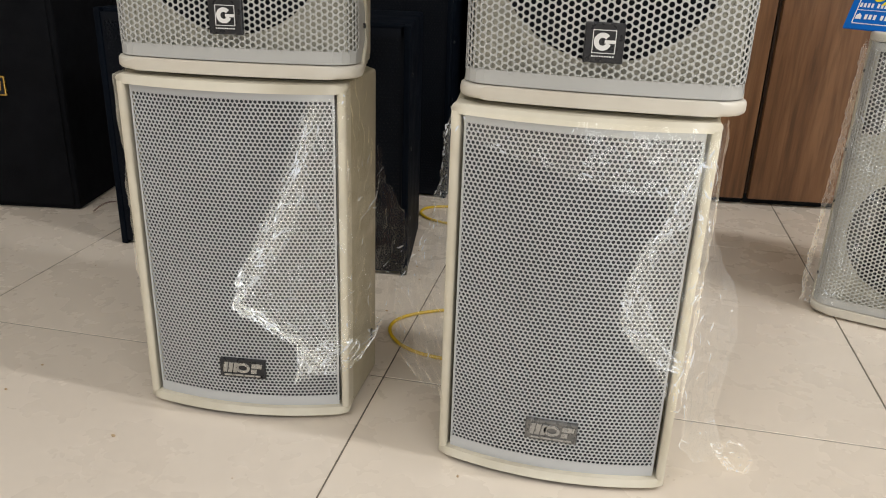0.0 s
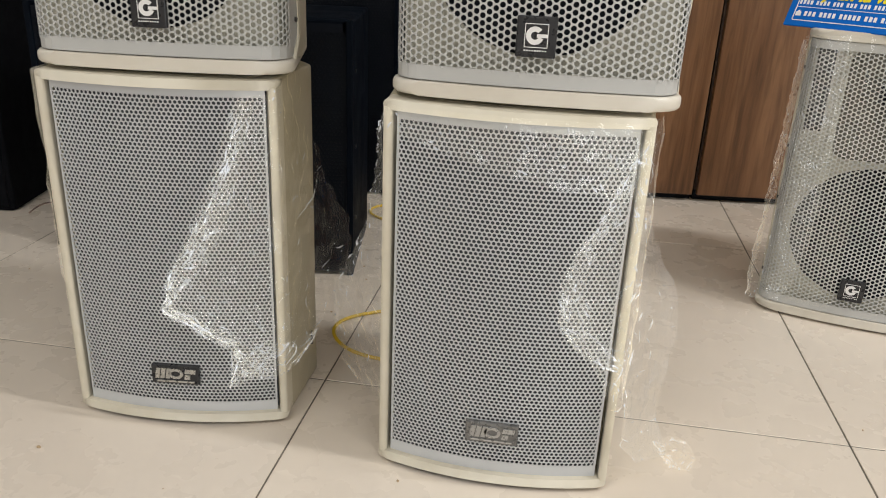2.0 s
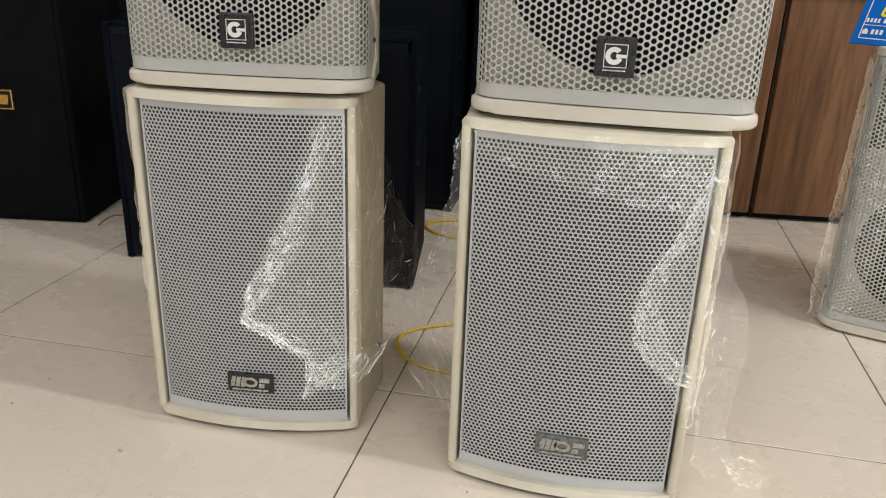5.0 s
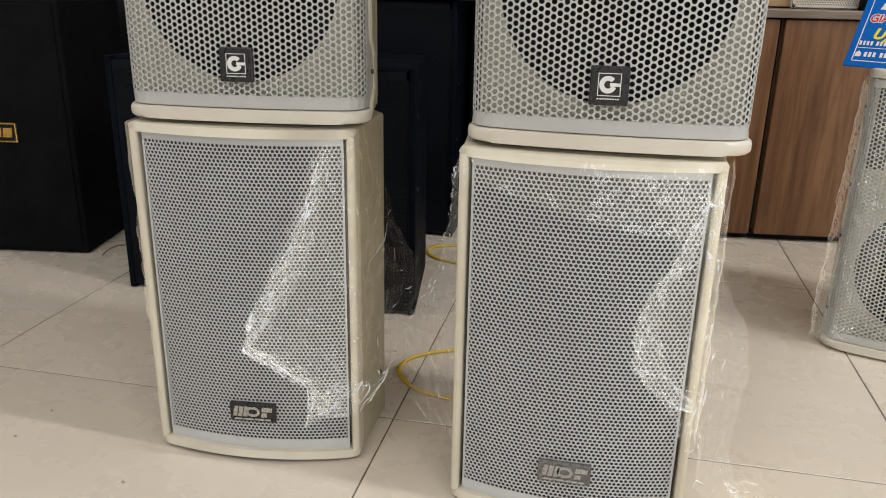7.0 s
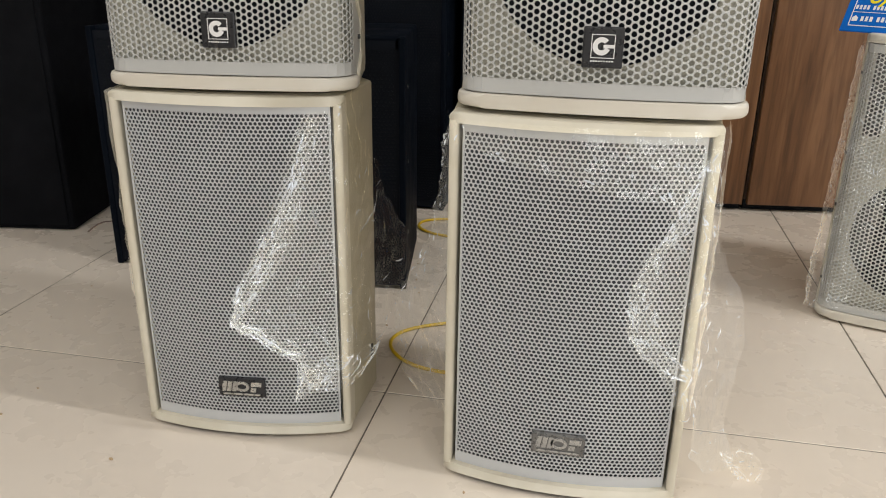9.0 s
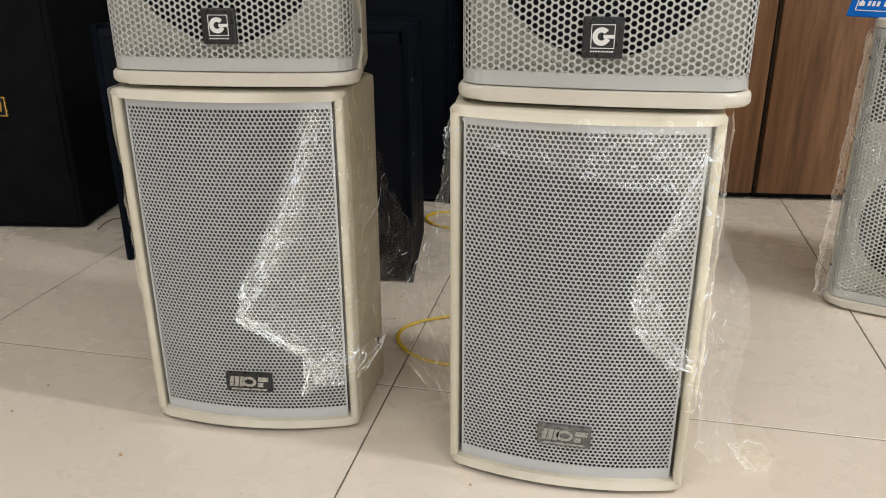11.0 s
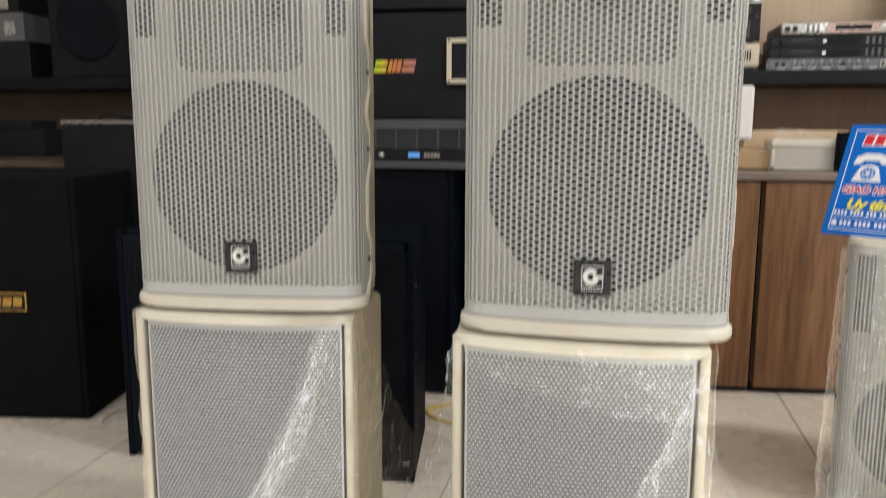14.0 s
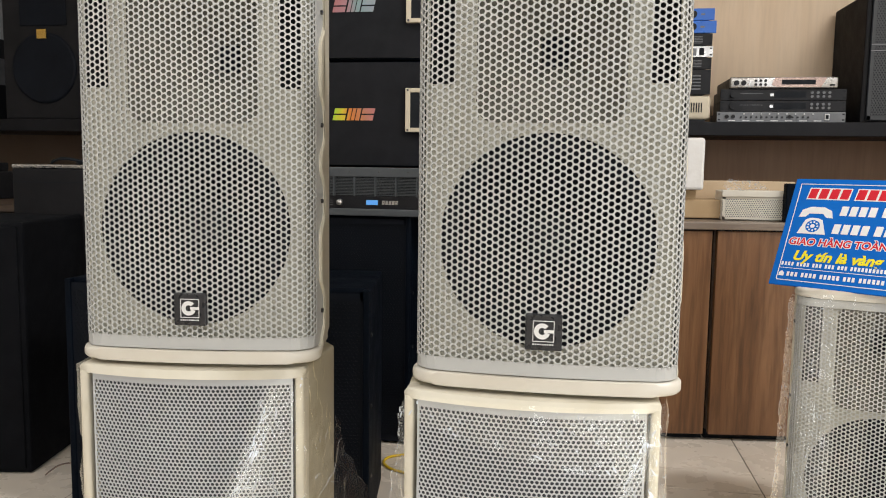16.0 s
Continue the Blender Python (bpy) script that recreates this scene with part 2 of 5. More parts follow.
SIGN_BLUE = mottled("sign_blue", (0.001, 0.115, 0.5), (0.002, 0.145, 0.58), 0.55, 0, 4, shine=0.15)
RED = plain("red_ink", (0.62, 0.015, 0.03), 0.4)
YELLOW_INK = plain("yellow_ink", (0.85, 0.72, 0.02), 0.4)
IVORY = plain("ivory_plastic", (0.72, 0.64, 0.5), 0.4)
STYRO = mottled("styrofoam", (0.74, 0.72, 0.70), (0.8, 0.79, 0.78), 0.8, 0, 40, 90, 0.5)
CARD = mottled("cardboard", (0.42, 0.29, 0.16), (0.5, 0.36, 0.21), 0.8, 0, 8)
CARD_PALE = mottled("pale_cardboard", (0.56, 0.42, 0.27), (0.64, 0.5, 0.34), 0.8, 0, 8)
ALU = mottled("brushed_aluminium", (0.52, 0.51, 0.5), (0.64, 0.63, 0.62), 0.3, 0.85, 20)
AMP_GREY = mottled("slate_grey_paint", (0.075, 0.085, 0.095), (0.105, 0.115, 0.128), 0.4, 0.3, 8)
DEV_BLACK = mottled("black_device_paint", (0.008, 0.008, 0.01), (0.015, 0.015, 0.018), 0.45, 0, 12, shine=0.25)
DEV_GREY = mottled("grey_device_paint", (0.13, 0.135, 0.145), (0.19, 0.195, 0.205), 0.4, 0.2, 12)
CLOTH = mottled("black_speaker_cloth", (0.011, 0.0115, 0.014), (0.017, 0.018, 0.022), 0.9, 0, 8, 700, 0.6, shine=0.25)
CHAMPAGNE = mottled("champagne_trim", (0.36, 0.25, 0.21), (0.46, 0.34, 0.29), 0.25, 0.6, 20)
BLUE_LED = glow("blue_display", (0.12, 0.42, 0.95), 0.9)

# ---- mesh helpers ----


def part(name, bm, material, parent=None, label="", smooth=False, m=None):
    me = bpy.data.meshes.new(name)
    bm.to_mesh(me)
    bm.free()
    if smooth:
        for f in me.polygons:
            f.use_smooth = True
    me.materials.append(material)
    ob = new(name, me)
    if parent:
        ob.parent = parent
    if m is not None:
        ob.matrix_basis = m
    if label:
        ob["label"] = label
    return ob


def from_arrays(name, verts, faces, material, parent=None, label="", smooth=False):
    me = bpy.data.meshes.new(name)
    me.from_pydata([tuple(v) for v in verts], [], faces)
    me.update()
    if smooth:
        for f in me.polygons:
            f.use_smooth = True
    me.materials.append(material)
    ob = new(name, me)
    if parent:
        ob.parent = parent
    if label:
        ob["label"] = label
    return ob


def box(x0, x1, y0, y1, z0, z1, bevel=0.0, seg=2, bm=None):
    b = bm or bmesh.new()
    r = bmesh.ops.create_cube(b, size=1)
    for v in r["verts"]:
        v.co = Vector(((x0 + x1) / 2 + v.co.x * (x1 - x0), (y0 + y1) / 2 + v.co.y * (y1 - y0), (z0 + z1) / 2 + v.co.z * (z1 - z0)))
    if bevel:
        es = list({e for v in r["verts"] for e in v.link_edges})
        bmesh.ops.bevel(b, geom=es, offset=bevel, segments=seg, affect="EDGES", profile=0.5)
    return b


def prism(outline, z0, z1, bevel=0.0, seg=2, bm=None):
    """A plan outline (counter-clockwise from above) pulled up from z0 to z1, its upper and lower rims rounded."""
    b = bm or bmesh.new()
    lo = [b.verts.new((x, y, z0)) for x, y in outline]
    hi = [b.verts.new((x, y, z1)) for x, y in outline]
    n = len(outline)
    for k in range(n):
        b.faces.new((lo[k], lo[(k + 1) % n], hi[(k + 1) % n], hi[k]))
    f0, f1 = b.faces.new(lo[::-1]), b.faces.new(hi)
    if bevel:
        bmesh.ops.bevel(b, geom=list(f0.edges) + list(f1.edges), offset=bevel, segments=seg, affect="EDGES", profile=0.5)
    return b


def cyl(r, depth, m, seg=24, r2=None, bm=None):
    b = bm or bmesh.new()
    bmesh.ops.create_cone(b, cap_ends=True, segments=seg, radius1=r, radius2=r if r2 is None else r2, depth=depth, matrix=m)
    return b


def cable(name, pts, radius, material, label="", category="cable", parent=None):
    cu = bpy.data.curves.new(name, "CURVE")
    cu.dimensions, cu.bevel_depth, cu.bevel_resolution, cu.resolution_u = "3D", radius, 2, 8
    sp = cu.splines.new("NURBS")
    sp.points.add(len(pts) - 1)
    for p, q in zip(sp.points, pts):
        p.co = (*q, 1)
    sp.order_u, sp.use_endpoint_u = 3, True
    tmp = bpy.data.objects.new("tmp", cu)
    me = bpy.data.meshes.new_from_object(tmp)
    bpy.data.objects.remove(tmp)
    me.materials.clear()
    me.materials.append(material)
    for f in me.polygons:
        f.use_smooth = True
    ob = new(name, me)
    ob.parent = parent
    if label:
        tagged(ob, label, category)
    return ob


def arc_path(half, sag, n=24):
    """Plan points of a front that bows towards -y."""
    r = (half * half + sag * sag) / (2 * sag)
    a = math.asin(half / r)
    return [(r * math.sin(t), (r - sag) - r * math.cos(t)) for t in np.linspace(-a, a, n)]


class Profile:
    """A plan polyline by its arc length from the middle."""

    def __init__(self, pts):
        self.p = np.array(pts, float)
        d = np.r_[0, np.cumsum(np.hypot(*np.diff(self.p, axis=0).T))]
        self.s = d - d[-1] / 2
        self.half = d[-1] / 2

    def at(self, s):
        return np.stack([np.interp(s, self.s, self.p[:, 0]), np.interp(s, self.s, self.p[:, 1])], -1)

    def normal(self, s):
        t = self.at(np.minimum(s + 1e-3, self.half)) - self.at(np.maximum(s - 1e-3, -self.half))
        t /= np.linalg.norm(t, axis=-1, keepdims=True)
        return np.stack([t[..., 1], -t[..., 0]], -1)


def perforated(name, profile, z0, z1, pitch, hole, upright, margins, material, parent, thick=0.0012, s_half=None):
    """A punched sheet with real holes along a plan profile. margins: side, bottom and top borders without holes.
    upright: columns of touching holes stand upright; else rows lie level."""
    sm, bm_, tm = margins
    sh = (s_half or profile.half)
    if upright:
        du, dv = pitch * math.sqrt(3) / 2, pitch
    else:
        du, dv = pitch, pitch * math.sqrt(3) / 2
    u0, u1, v0, v1 = -sh + sm, sh - sm, z0 + bm_, z1 - tm
    cells = []
    if upright:
        nc = int((u1 - u0) / du)
        off = (u1 - u0 - (nc - 1) * du) / 2
        for i in range(nc):
            y = v0 + dv / 2 + (dv / 2 if i % 2 else 0)
            while y < v1 - dv * 0.4:
                cells.append((u0 + off + i * du, y))
                y += dv
    else:
        nr = int((v1 - v0) / dv)
        off = (v1 - v0 - (nr - 1) * dv) / 2
        for i in range(nr):
            x = u0 + du / 2 + (du / 2 if i % 2 else 0)
            while x < u1 - du * 0.4:
                cells.append((x, v0 + off + i * dv))
                x += du
    c = np.array(cells)
    n = len(c)
    k = np.arange(12)
    ang = k * np.pi / 6 + (0 if upright else np.pi / 6)
    rad = np.where(k % 2 == 0, pitch / math.sqrt(3), pitch / 2)
    outer = np.stack([rad * np.cos(ang), rad * np.sin(ang)], -1)
    inner = np.stack([hole / 2 * np.cos(ang), hole / 2 * np.sin(ang)], -1)
    uv = np.concatenate([c[:, None] + outer, c[:, None] + inner, c[:, None] + inner], 1)
    depth = np.zeros((n, 36))
    depth[:, 24:] = -thick
    s, z = uv[..., 0].ravel(), uv[..., 1].ravel()
    xy = profile.at(s) + profile.normal(s) * depth.ravel()[:, None]
    verts = np.concatenate([xy, z[:, None]], 1)
    base = (np.arange(n) * 36)[:, None, None]
    kn = (k + 1) % 12
    ring = np.stack([k, kn, kn + 12, k + 12], -1)[None]
    wall = np.stack([k + 12, kn + 12, kn + 24, k + 24], -1)[None]
    faces = np.concatenate([(base + ring).reshape(-1, 4), (base + wall).reshape(-1, 4)])
    vs, fs = [verts], [faces]
    count = len(verts)

    def strip(sa, sb, za, zb):
        nonlocal count
        ns = 40
        ss = np.linspace(sa, sb, ns)
        q = profile.at(ss) - profile.normal(ss) * 0.0004
        vs.append(np.concatenate([np.c_[q, np.full(ns, za)], np.c_[q, np.full(ns, zb)]]))
        i = np.arange(ns - 1)
        fs.append(np.stack([i, i + 1, i + 1 + ns, i + ns], -1) + count)
        count += 2 * ns
    g = pitch * 0.42
    strip(-sh, sh, z0, v0 + g)
    strip(-sh, sh, v1 - g, z1)
    strip(-sh, u0 + g, z0, z1)
    strip(u1 - g, sh, z0, z1)
    allv, allf = np.concatenate(vs), np.concatenate(fs)
    return from_arrays(name, allv.tolist(), [tuple(f) for f in allf.tolist()], material, parent)


def sheet_with_holes(outline, holes, y):
    """A flat upright plate (x, z) at depth y with openings."""
    b = bmesh.new()
    es = []
    for loop in (outline, *holes):
        vs = [b.verts.new((x, y, z)) for x, z in loop]
        es += [b.edges.new((vs[i], vs[(i + 1) % len(vs)])) for i in range(len(vs))]
    bmesh.ops.triangle_fill(b, use_beauty=True, use_dissolve=False, edges=es)
    return b


def ring_pts(cx, cz, r, n=48):
    return [(cx + r * math.cos(2 * math.pi * k / n), cz + r * math.sin(2 * math.pi * k / n)) for k in range(n)]


def round_rect(x0, x1, z0, z1, r, n=6):
    pts = []
    for cx, cz, a in ((x1 - r, z1 - r, 0), (x0 + r, z1 - r, 90), (x0 + r, z0 + r, 180), (x1 - r, z0 + r, 270)):
        for k in range(n + 1):
            t = radians(a + 90 * k / n)
            pts.append((cx + r * math.cos(t), cz + r * math.sin(t)))
    return pts


def funnel(loops, cap=True):
    """Loops of equal length, each a list of 3D points, skinned one to the next."""
    b = bmesh.new()
    rows = [[b.verts.new(p) for p in loop] for loop in loops]
    n = len(rows[0])
    for a, c in zip(rows, rows[1:]):
        for k in range(n):
            b.faces.new((a[k], a[(k + 1) % n], c[(k + 1) % n], c[k]))
    if cap:
        b.faces.new(rows[-1])
    return b


def flat_shape(polys, y, thick=0.0006):
    """Thin raised shapes in the plane of a front (x, z)."""
    b = bmesh.new()
    for poly in polys:
        a = [b.verts.new((x, y, z)) for x, z in poly]
        c = [b.verts.new((x, y - thick, z)) for x, z in poly]
        n = len(poly)
        b.faces.new(a)
        b.faces.new(c[::-1])
        for k in range(n):
            b.faces.new((a[k], c[k], c[(k + 1) % n], a[(k + 1) % n]))
    bmesh.ops.recalc_face_normals(b, faces=b.faces[:])
    return b


def shapes(name, polys, y, thick, mat, parent, label=""):
    for k, poly in enumerate(polys):
        part(name, flat_shape([poly], y, thick), mat, parent, label if k == 0 else "")


def rect(x0, x1, z0, z1, slant=0.0):
    return [(x0, z0), (x1, z0), (x1 + slant, z1), (x0 + slant, z1)]


# ---- the room ----
X0, X1, Y0, Y1, H = -4.0, 3.4, -3.2, 3.62, 2.95
TX, TY, T = -0.277, 1.255, 0.8
floor = tagged(part("floor", box(X0 - 0.1, X1 + 0.1, Y0 - 0.1, Y1 + 0.1, -0.12, -0.001), GROUT), "polished beige porcelain tile floor with thin dark joints", "floor", kind="structure")
tagged(part("ceiling", box(X0 - 0.1, X1 + 0.1, Y0 - 0.1, Y1 + 0.1, H, H + 0.1), WALL), "plain white ceiling", "ceiling", kind="structure")
tagged(part("wall_north", box(X0 - 0.1, X1 + 0.1, Y1, Y1 + 0.1, -0.12, H), DARK_WALL), "dark brown wall behind the shelves", "wall", kind="structure")
south = box(X0 - 0.1, 0.7, Y0 - 0.1, Y0, -0.12, H)
box(3.1, X1 + 0.1, Y0 - 0.1, Y0, -0.12, H, bm=south)
box(0.7, 3.1, Y0 - 0.1, Y0, 2.45, H, bm=south)
tagged(part("wall_south", south, WALL), "pale painted wall with an open shop front", "wall", kind="structure")
tagged(part("wall_west", box(X0 - 0.1, X0, Y0, Y1, -0.12, H), WALL), "pale painted wall", "wall", kind="structure")
tagged(part("wall_east", box(X1, X1 + 0.1, Y0, Y1, -0.12, H), WALL), "pale painted wall", "wall", kind="structure")

# ---- white full-range speaker with perforated wrap-round grille ----
W, SH, SD = 0.32, 0.542, 0.25


def top_plan(grow=0.0, round_r=0.037, back=SD):
    """Plan of the cabinet: a slightly bowed front with round corners, sides that close in to the back."""
    h = W / 2 + grow
    front = [(x, y - grow) for x, y in arc_path(h - round_r, 0.008, 12)]
    pts = []
    for k in range(7):
        t = radians(180 + 15 * k)
        pts.append((-(h - round_r) + round_r * math.cos(t), round_r + round_r * math.sin(t) - grow))
    pts += front[1:-1]
    for k in range(7):
        t = radians(270 + 15 * k)
        pts.append((h - round_r + round_r * math.cos(t), round_r + round_r * math.sin(t) - grow))
    hb = h - 0.028
    pts += [(hb, back - 0.02), (hb - 0.02, back), (-hb + 0.02, back), (-hb, back - 0.02)]
    return pts


def white_speaker():
    ob = new("speaker")
    # cabinet behind the grille, open towards the baffle
    hs = W / 2 + 0.002
    bp = [(hs, 0.07), (hs - 0.026, SD - 0.02), (hs - 0.046, SD), (-hs + 0.046, SD), (-hs + 0.026, SD - 0.02), (-hs, 0.07)]
    bb = prism(bp, 0.012, SH - 0.012)
    bb.normal_update()
    bmesh.ops.delete(bb, geom=[f for f in bb.faces if f.normal.y < -0.9], context="FACES")
    part("body", bb, CREAM, ob, "cream painted tapering cabinet")
    part("cap", prism(top_plan(0.004), 0.0, 0.0165, 0.0055, 3), CAP, ob, "rounded cream bottom cap with scuffed rim", True)
    part("cap", prism(top_plan(0.004), SH - 0.0165, SH, 0.0055, 3), CAP, ob, "rounded cream top cap", True)
    for o in ob.children[1:]:
        o.data.set_sharp_from_angle(angle=radians(50))
    # plan line of the grille: front, round corners, short flanges
    pl = []
    rr = 0.034
    hh = W / 2 - 0.001
    pl.append((-hh, 0.078))
    for k in range(9):
        t = radians(180 + 90 * k / 8)
        pl.append((-(hh - rr) + rr * math.cos(t), rr + rr * math.sin(t)))
    pl += arc_path(hh - rr, 0.008, 20)[1:-1]
    for k in range(9):
        t = radians(270 + 90 * k / 8)
        pl.append((hh - rr + rr * math.cos(t), rr + rr * math.sin(t)))
    pl.append((hh, 0.078))
    pr = Profile(pl)
    perforated("grille", pr, 0.018, SH - 0.018, 0.00805, 0.0063, True, (0.048, 0.013, 0.0115), GRILLE_WHITE, ob)
    # raised cream side lips with a wavy front edge that leaves pockets for the screws
    screws = (0.062, 0.215, 0.318, 0.468)
    for sx in (-1, 1):
        zs = np.linspace(0.014, SH - 0.014, 90)
        wave = [0.045 + 0.028 * sum(math.exp(-((z - zi) / 0.034) ** 4) for zi in screws) for z in zs]
        b = bmesh.new()
        rows = []
        for z, y in zip(zs, wave):
            line = []
            for yy, lift in ((y, -0.004), (y, 0.0015), (y + 0.003, 0.0033), (0.1, 0.0042), (0.112, 0.001)):
                line.append(b.verts.new((sx * (hh + lift - 0.13 * max(0.0, yy - 0.07)), yy, z)))
            rows.append(line)
        for p0, p1 in zip(rows, rows[1:]):
            for k in range(4):
                q4 = (p0[k], p0[k + 1], p1[k + 1], p1[k])
                b.faces.new(q4 if sx > 0 else q4[::-1])
        for line in (rows[0], rows[-1]):
            b.faces.new(line)
        bmesh.ops.recalc_face_normals(b, faces=b.faces[:])
        part("side_lip", b, CREAM, ob, "wavy cream side lip")
        for z in screws:
            part("screw", cyl(0.0032, 0.003, pose(sx * (hh + 0.001), 0.06, z, 0, 90, 0), 10), STEEL, ob)
        ck = bmesh.new()
        cv = [ck.verts.new((sx * x, y, z)) for x, y, z in ((hh - 0.012, 0.011, 0.019), (hh - 0.0025, 0.062, 0.019), (hh - 0.0025, 0.062, SH - 0.019), (hh - 0.012, 0.011, SH - 0.019))]
        ck.faces.new(cv)
        part("baffle_side", ck, BAFFLE, ob)
    yb = 0.011
    zc, r = 0.177, 0.128
    for fx in (-0.11, 0.11):
        for fyy in (0.05, 0.2):
            part("foot", cyl(0.012, 0.0056, pose(fx, fyy, -0.0025), 14), CONE, ob, "black rubber foot")
    holes = [ring_pts(0, zc, r), round_rect(-0.087, 0.087, 0.3165, SH - 0.03, 0.022)]
    holes += [round_rect(sx * 0.128 - 0.0145, sx * 0.128 + 0.0145, 0.3615, SH - 0.03, 0.003) for sx in (-1, 1)]
    part("baffle", sheet_with_holes(rect(-hh + 0.012, hh - 0.012, 0.019, SH - 0.019), holes, yb), BAFFLE, ob)
    loops = []
    for rad, dy in ((r, 0.0), (0.122, 0.002), (0.117, -0.004), (0.108, -0.004), (0.102, 0.004), (0.04, 0.05), (0.038, 0.052)):
        loops.append([(x, yb + dy + 0.003, z) for x, z in ring_pts(0, zc, rad)])
    w = part("woofer", funnel(loops), CONE, ob, "black paper woofer cone with rubber surround", True)
    dome = [[(x, yb + 0.052 - 0.014 * math.cos(t), z) for x, z in ring_pts(0, zc, 0.04 * math.sin(t))] for t in np.linspace(math.pi / 2, 0.12, 6)]
    part("dust_cap", funnel(dome), CONE, w, "", True)
    hl = []
    for f, dy in ((1.0, 0.0), (0.95, 0.012), (0.8, 0.045), (0.56, 0.085), (0.34, 0.12), (0.2, 0.15)):
        zz = 0.42
        hl.append([(x * f, yb + dy, zz + (z - zz) * f) for x, z in round_rect(-0.087, 0.087, 0.3165, SH - 0.03, 0.022)])
    hn = part("horn", funnel(hl, False), HORN, ob, "cream flared horn with its inner shade painted in", True)
    part("throat", box(-0.022, 0.022, yb + 0.149, yb + 0.152, 0.395, 0.445), CONE, hn)
    for sx in (-1, 1):
        pb = box(sx * 0.128 - 0.0145, sx * 0.128 + 0.0145, yb + 0.001, yb + 0.09, 0.3615, SH - 0.03)
        bmesh.ops.delete(pb, geom=[f for f in pb.faces if f.normal.y < -0.9], context="FACES")
        bmesh.ops.reverse_faces(pb, faces=pb.faces[:])
        part("port", pb, GREY_STEEL, ob, "dark port opening")
    # emblem plate
    yg = -0.0085
    bd = part("badge", box(-0.0215, 0.0215, yg - 0.006, yg + 0.001, 0.0515, 0.0945, 0.0015), BADGE, ob, "square black badge")
    ye = yg - 0.0062
    cx, cz, q = 0.0, 0.0745, 0.0125
    fr = [rect(cx - q, cx + q, cz + q - 0.0008, cz + q), rect(cx - q, cx + q, cz - q, cz - q + 0.0008), rect(cx - q, cx - q + 0.0008, cz - q, cz + q), rect(cx + q - 0.0008, cx + q, cz - q, cz + q)]
    arc = [(cx - 0.0015 + 0.0095 * math.cos(radians(a)), cz + 0.0095 * math.sin(radians(a))) for a in range(42, 350, 11)]
    arc += [(cx - 0.0015 + 0.0042 * math.cos(radians(a)), cz + 0.0042 * math.sin(radians(a))) for a in range(350, 41, -11)]
    fr += [arc, rect(cx + 0.0005, cx + q, cz - 0.0018, cz + 0.0018)]
    fr += [rect(cx - 0.0125 + 0.0028 * k, cx - 0.0107 + 0.0028 * k, cz - q - 0.0038, cz - q - 0.0024) for k in range(9)]
    shapes("emblem_piece", fr, ye, 0.0006, WHITE, bd)
    return ob


ws = white_speaker()
ws.matrix_basis = pose(0.023, 1.075, 0.5025)
G1 = "white speakers with wrap-round grilles"
tagged(ws, "cream white speaker with perforated grille on a grey-grilled speaker", "speaker", G1)
tagged(copy_thing(ws, pose(-0.441, 1.116, 0.5025, 0, 0, 6.4)), "cream white speaker with perforated grille on a film-wrapped speaker", "speaker", G1)
tagged(copy_thing(ws, pose(0.633, 1.678, 0.0055, 0, 0, -14)), "cream white speaker wrapped in clear plastic film on the floor", "speaker", G1)

# ---- cream stage speaker with bowed grey grille ----
MW, MH, SAG = 0.306, 0.491, 0.024


def mof_plan(front, half):
    f = [(x, y + front) for x, y in arc_path(half, SAG, 20)]
    return f + [(half + 0.012, 0.145), (half - 0.07, 0.27), (-half + 0.07, 0.27), (-half - 0.012, 0.145)]


def bar_along(profile, z0, z1, d0, d1, s0, s1, bev=0.003):
    """A bar that follows the bowed front between two depths."""
    ss = np.linspace(s0, s1, 20)
    q, nn = profile.at(ss), profile.normal(ss)
    a, c = q + nn * d1, q + nn * d0
    return prism([tuple(p) for p in a] + [tuple(p) for p in c[::-1]], z0, z1, bev, 2)


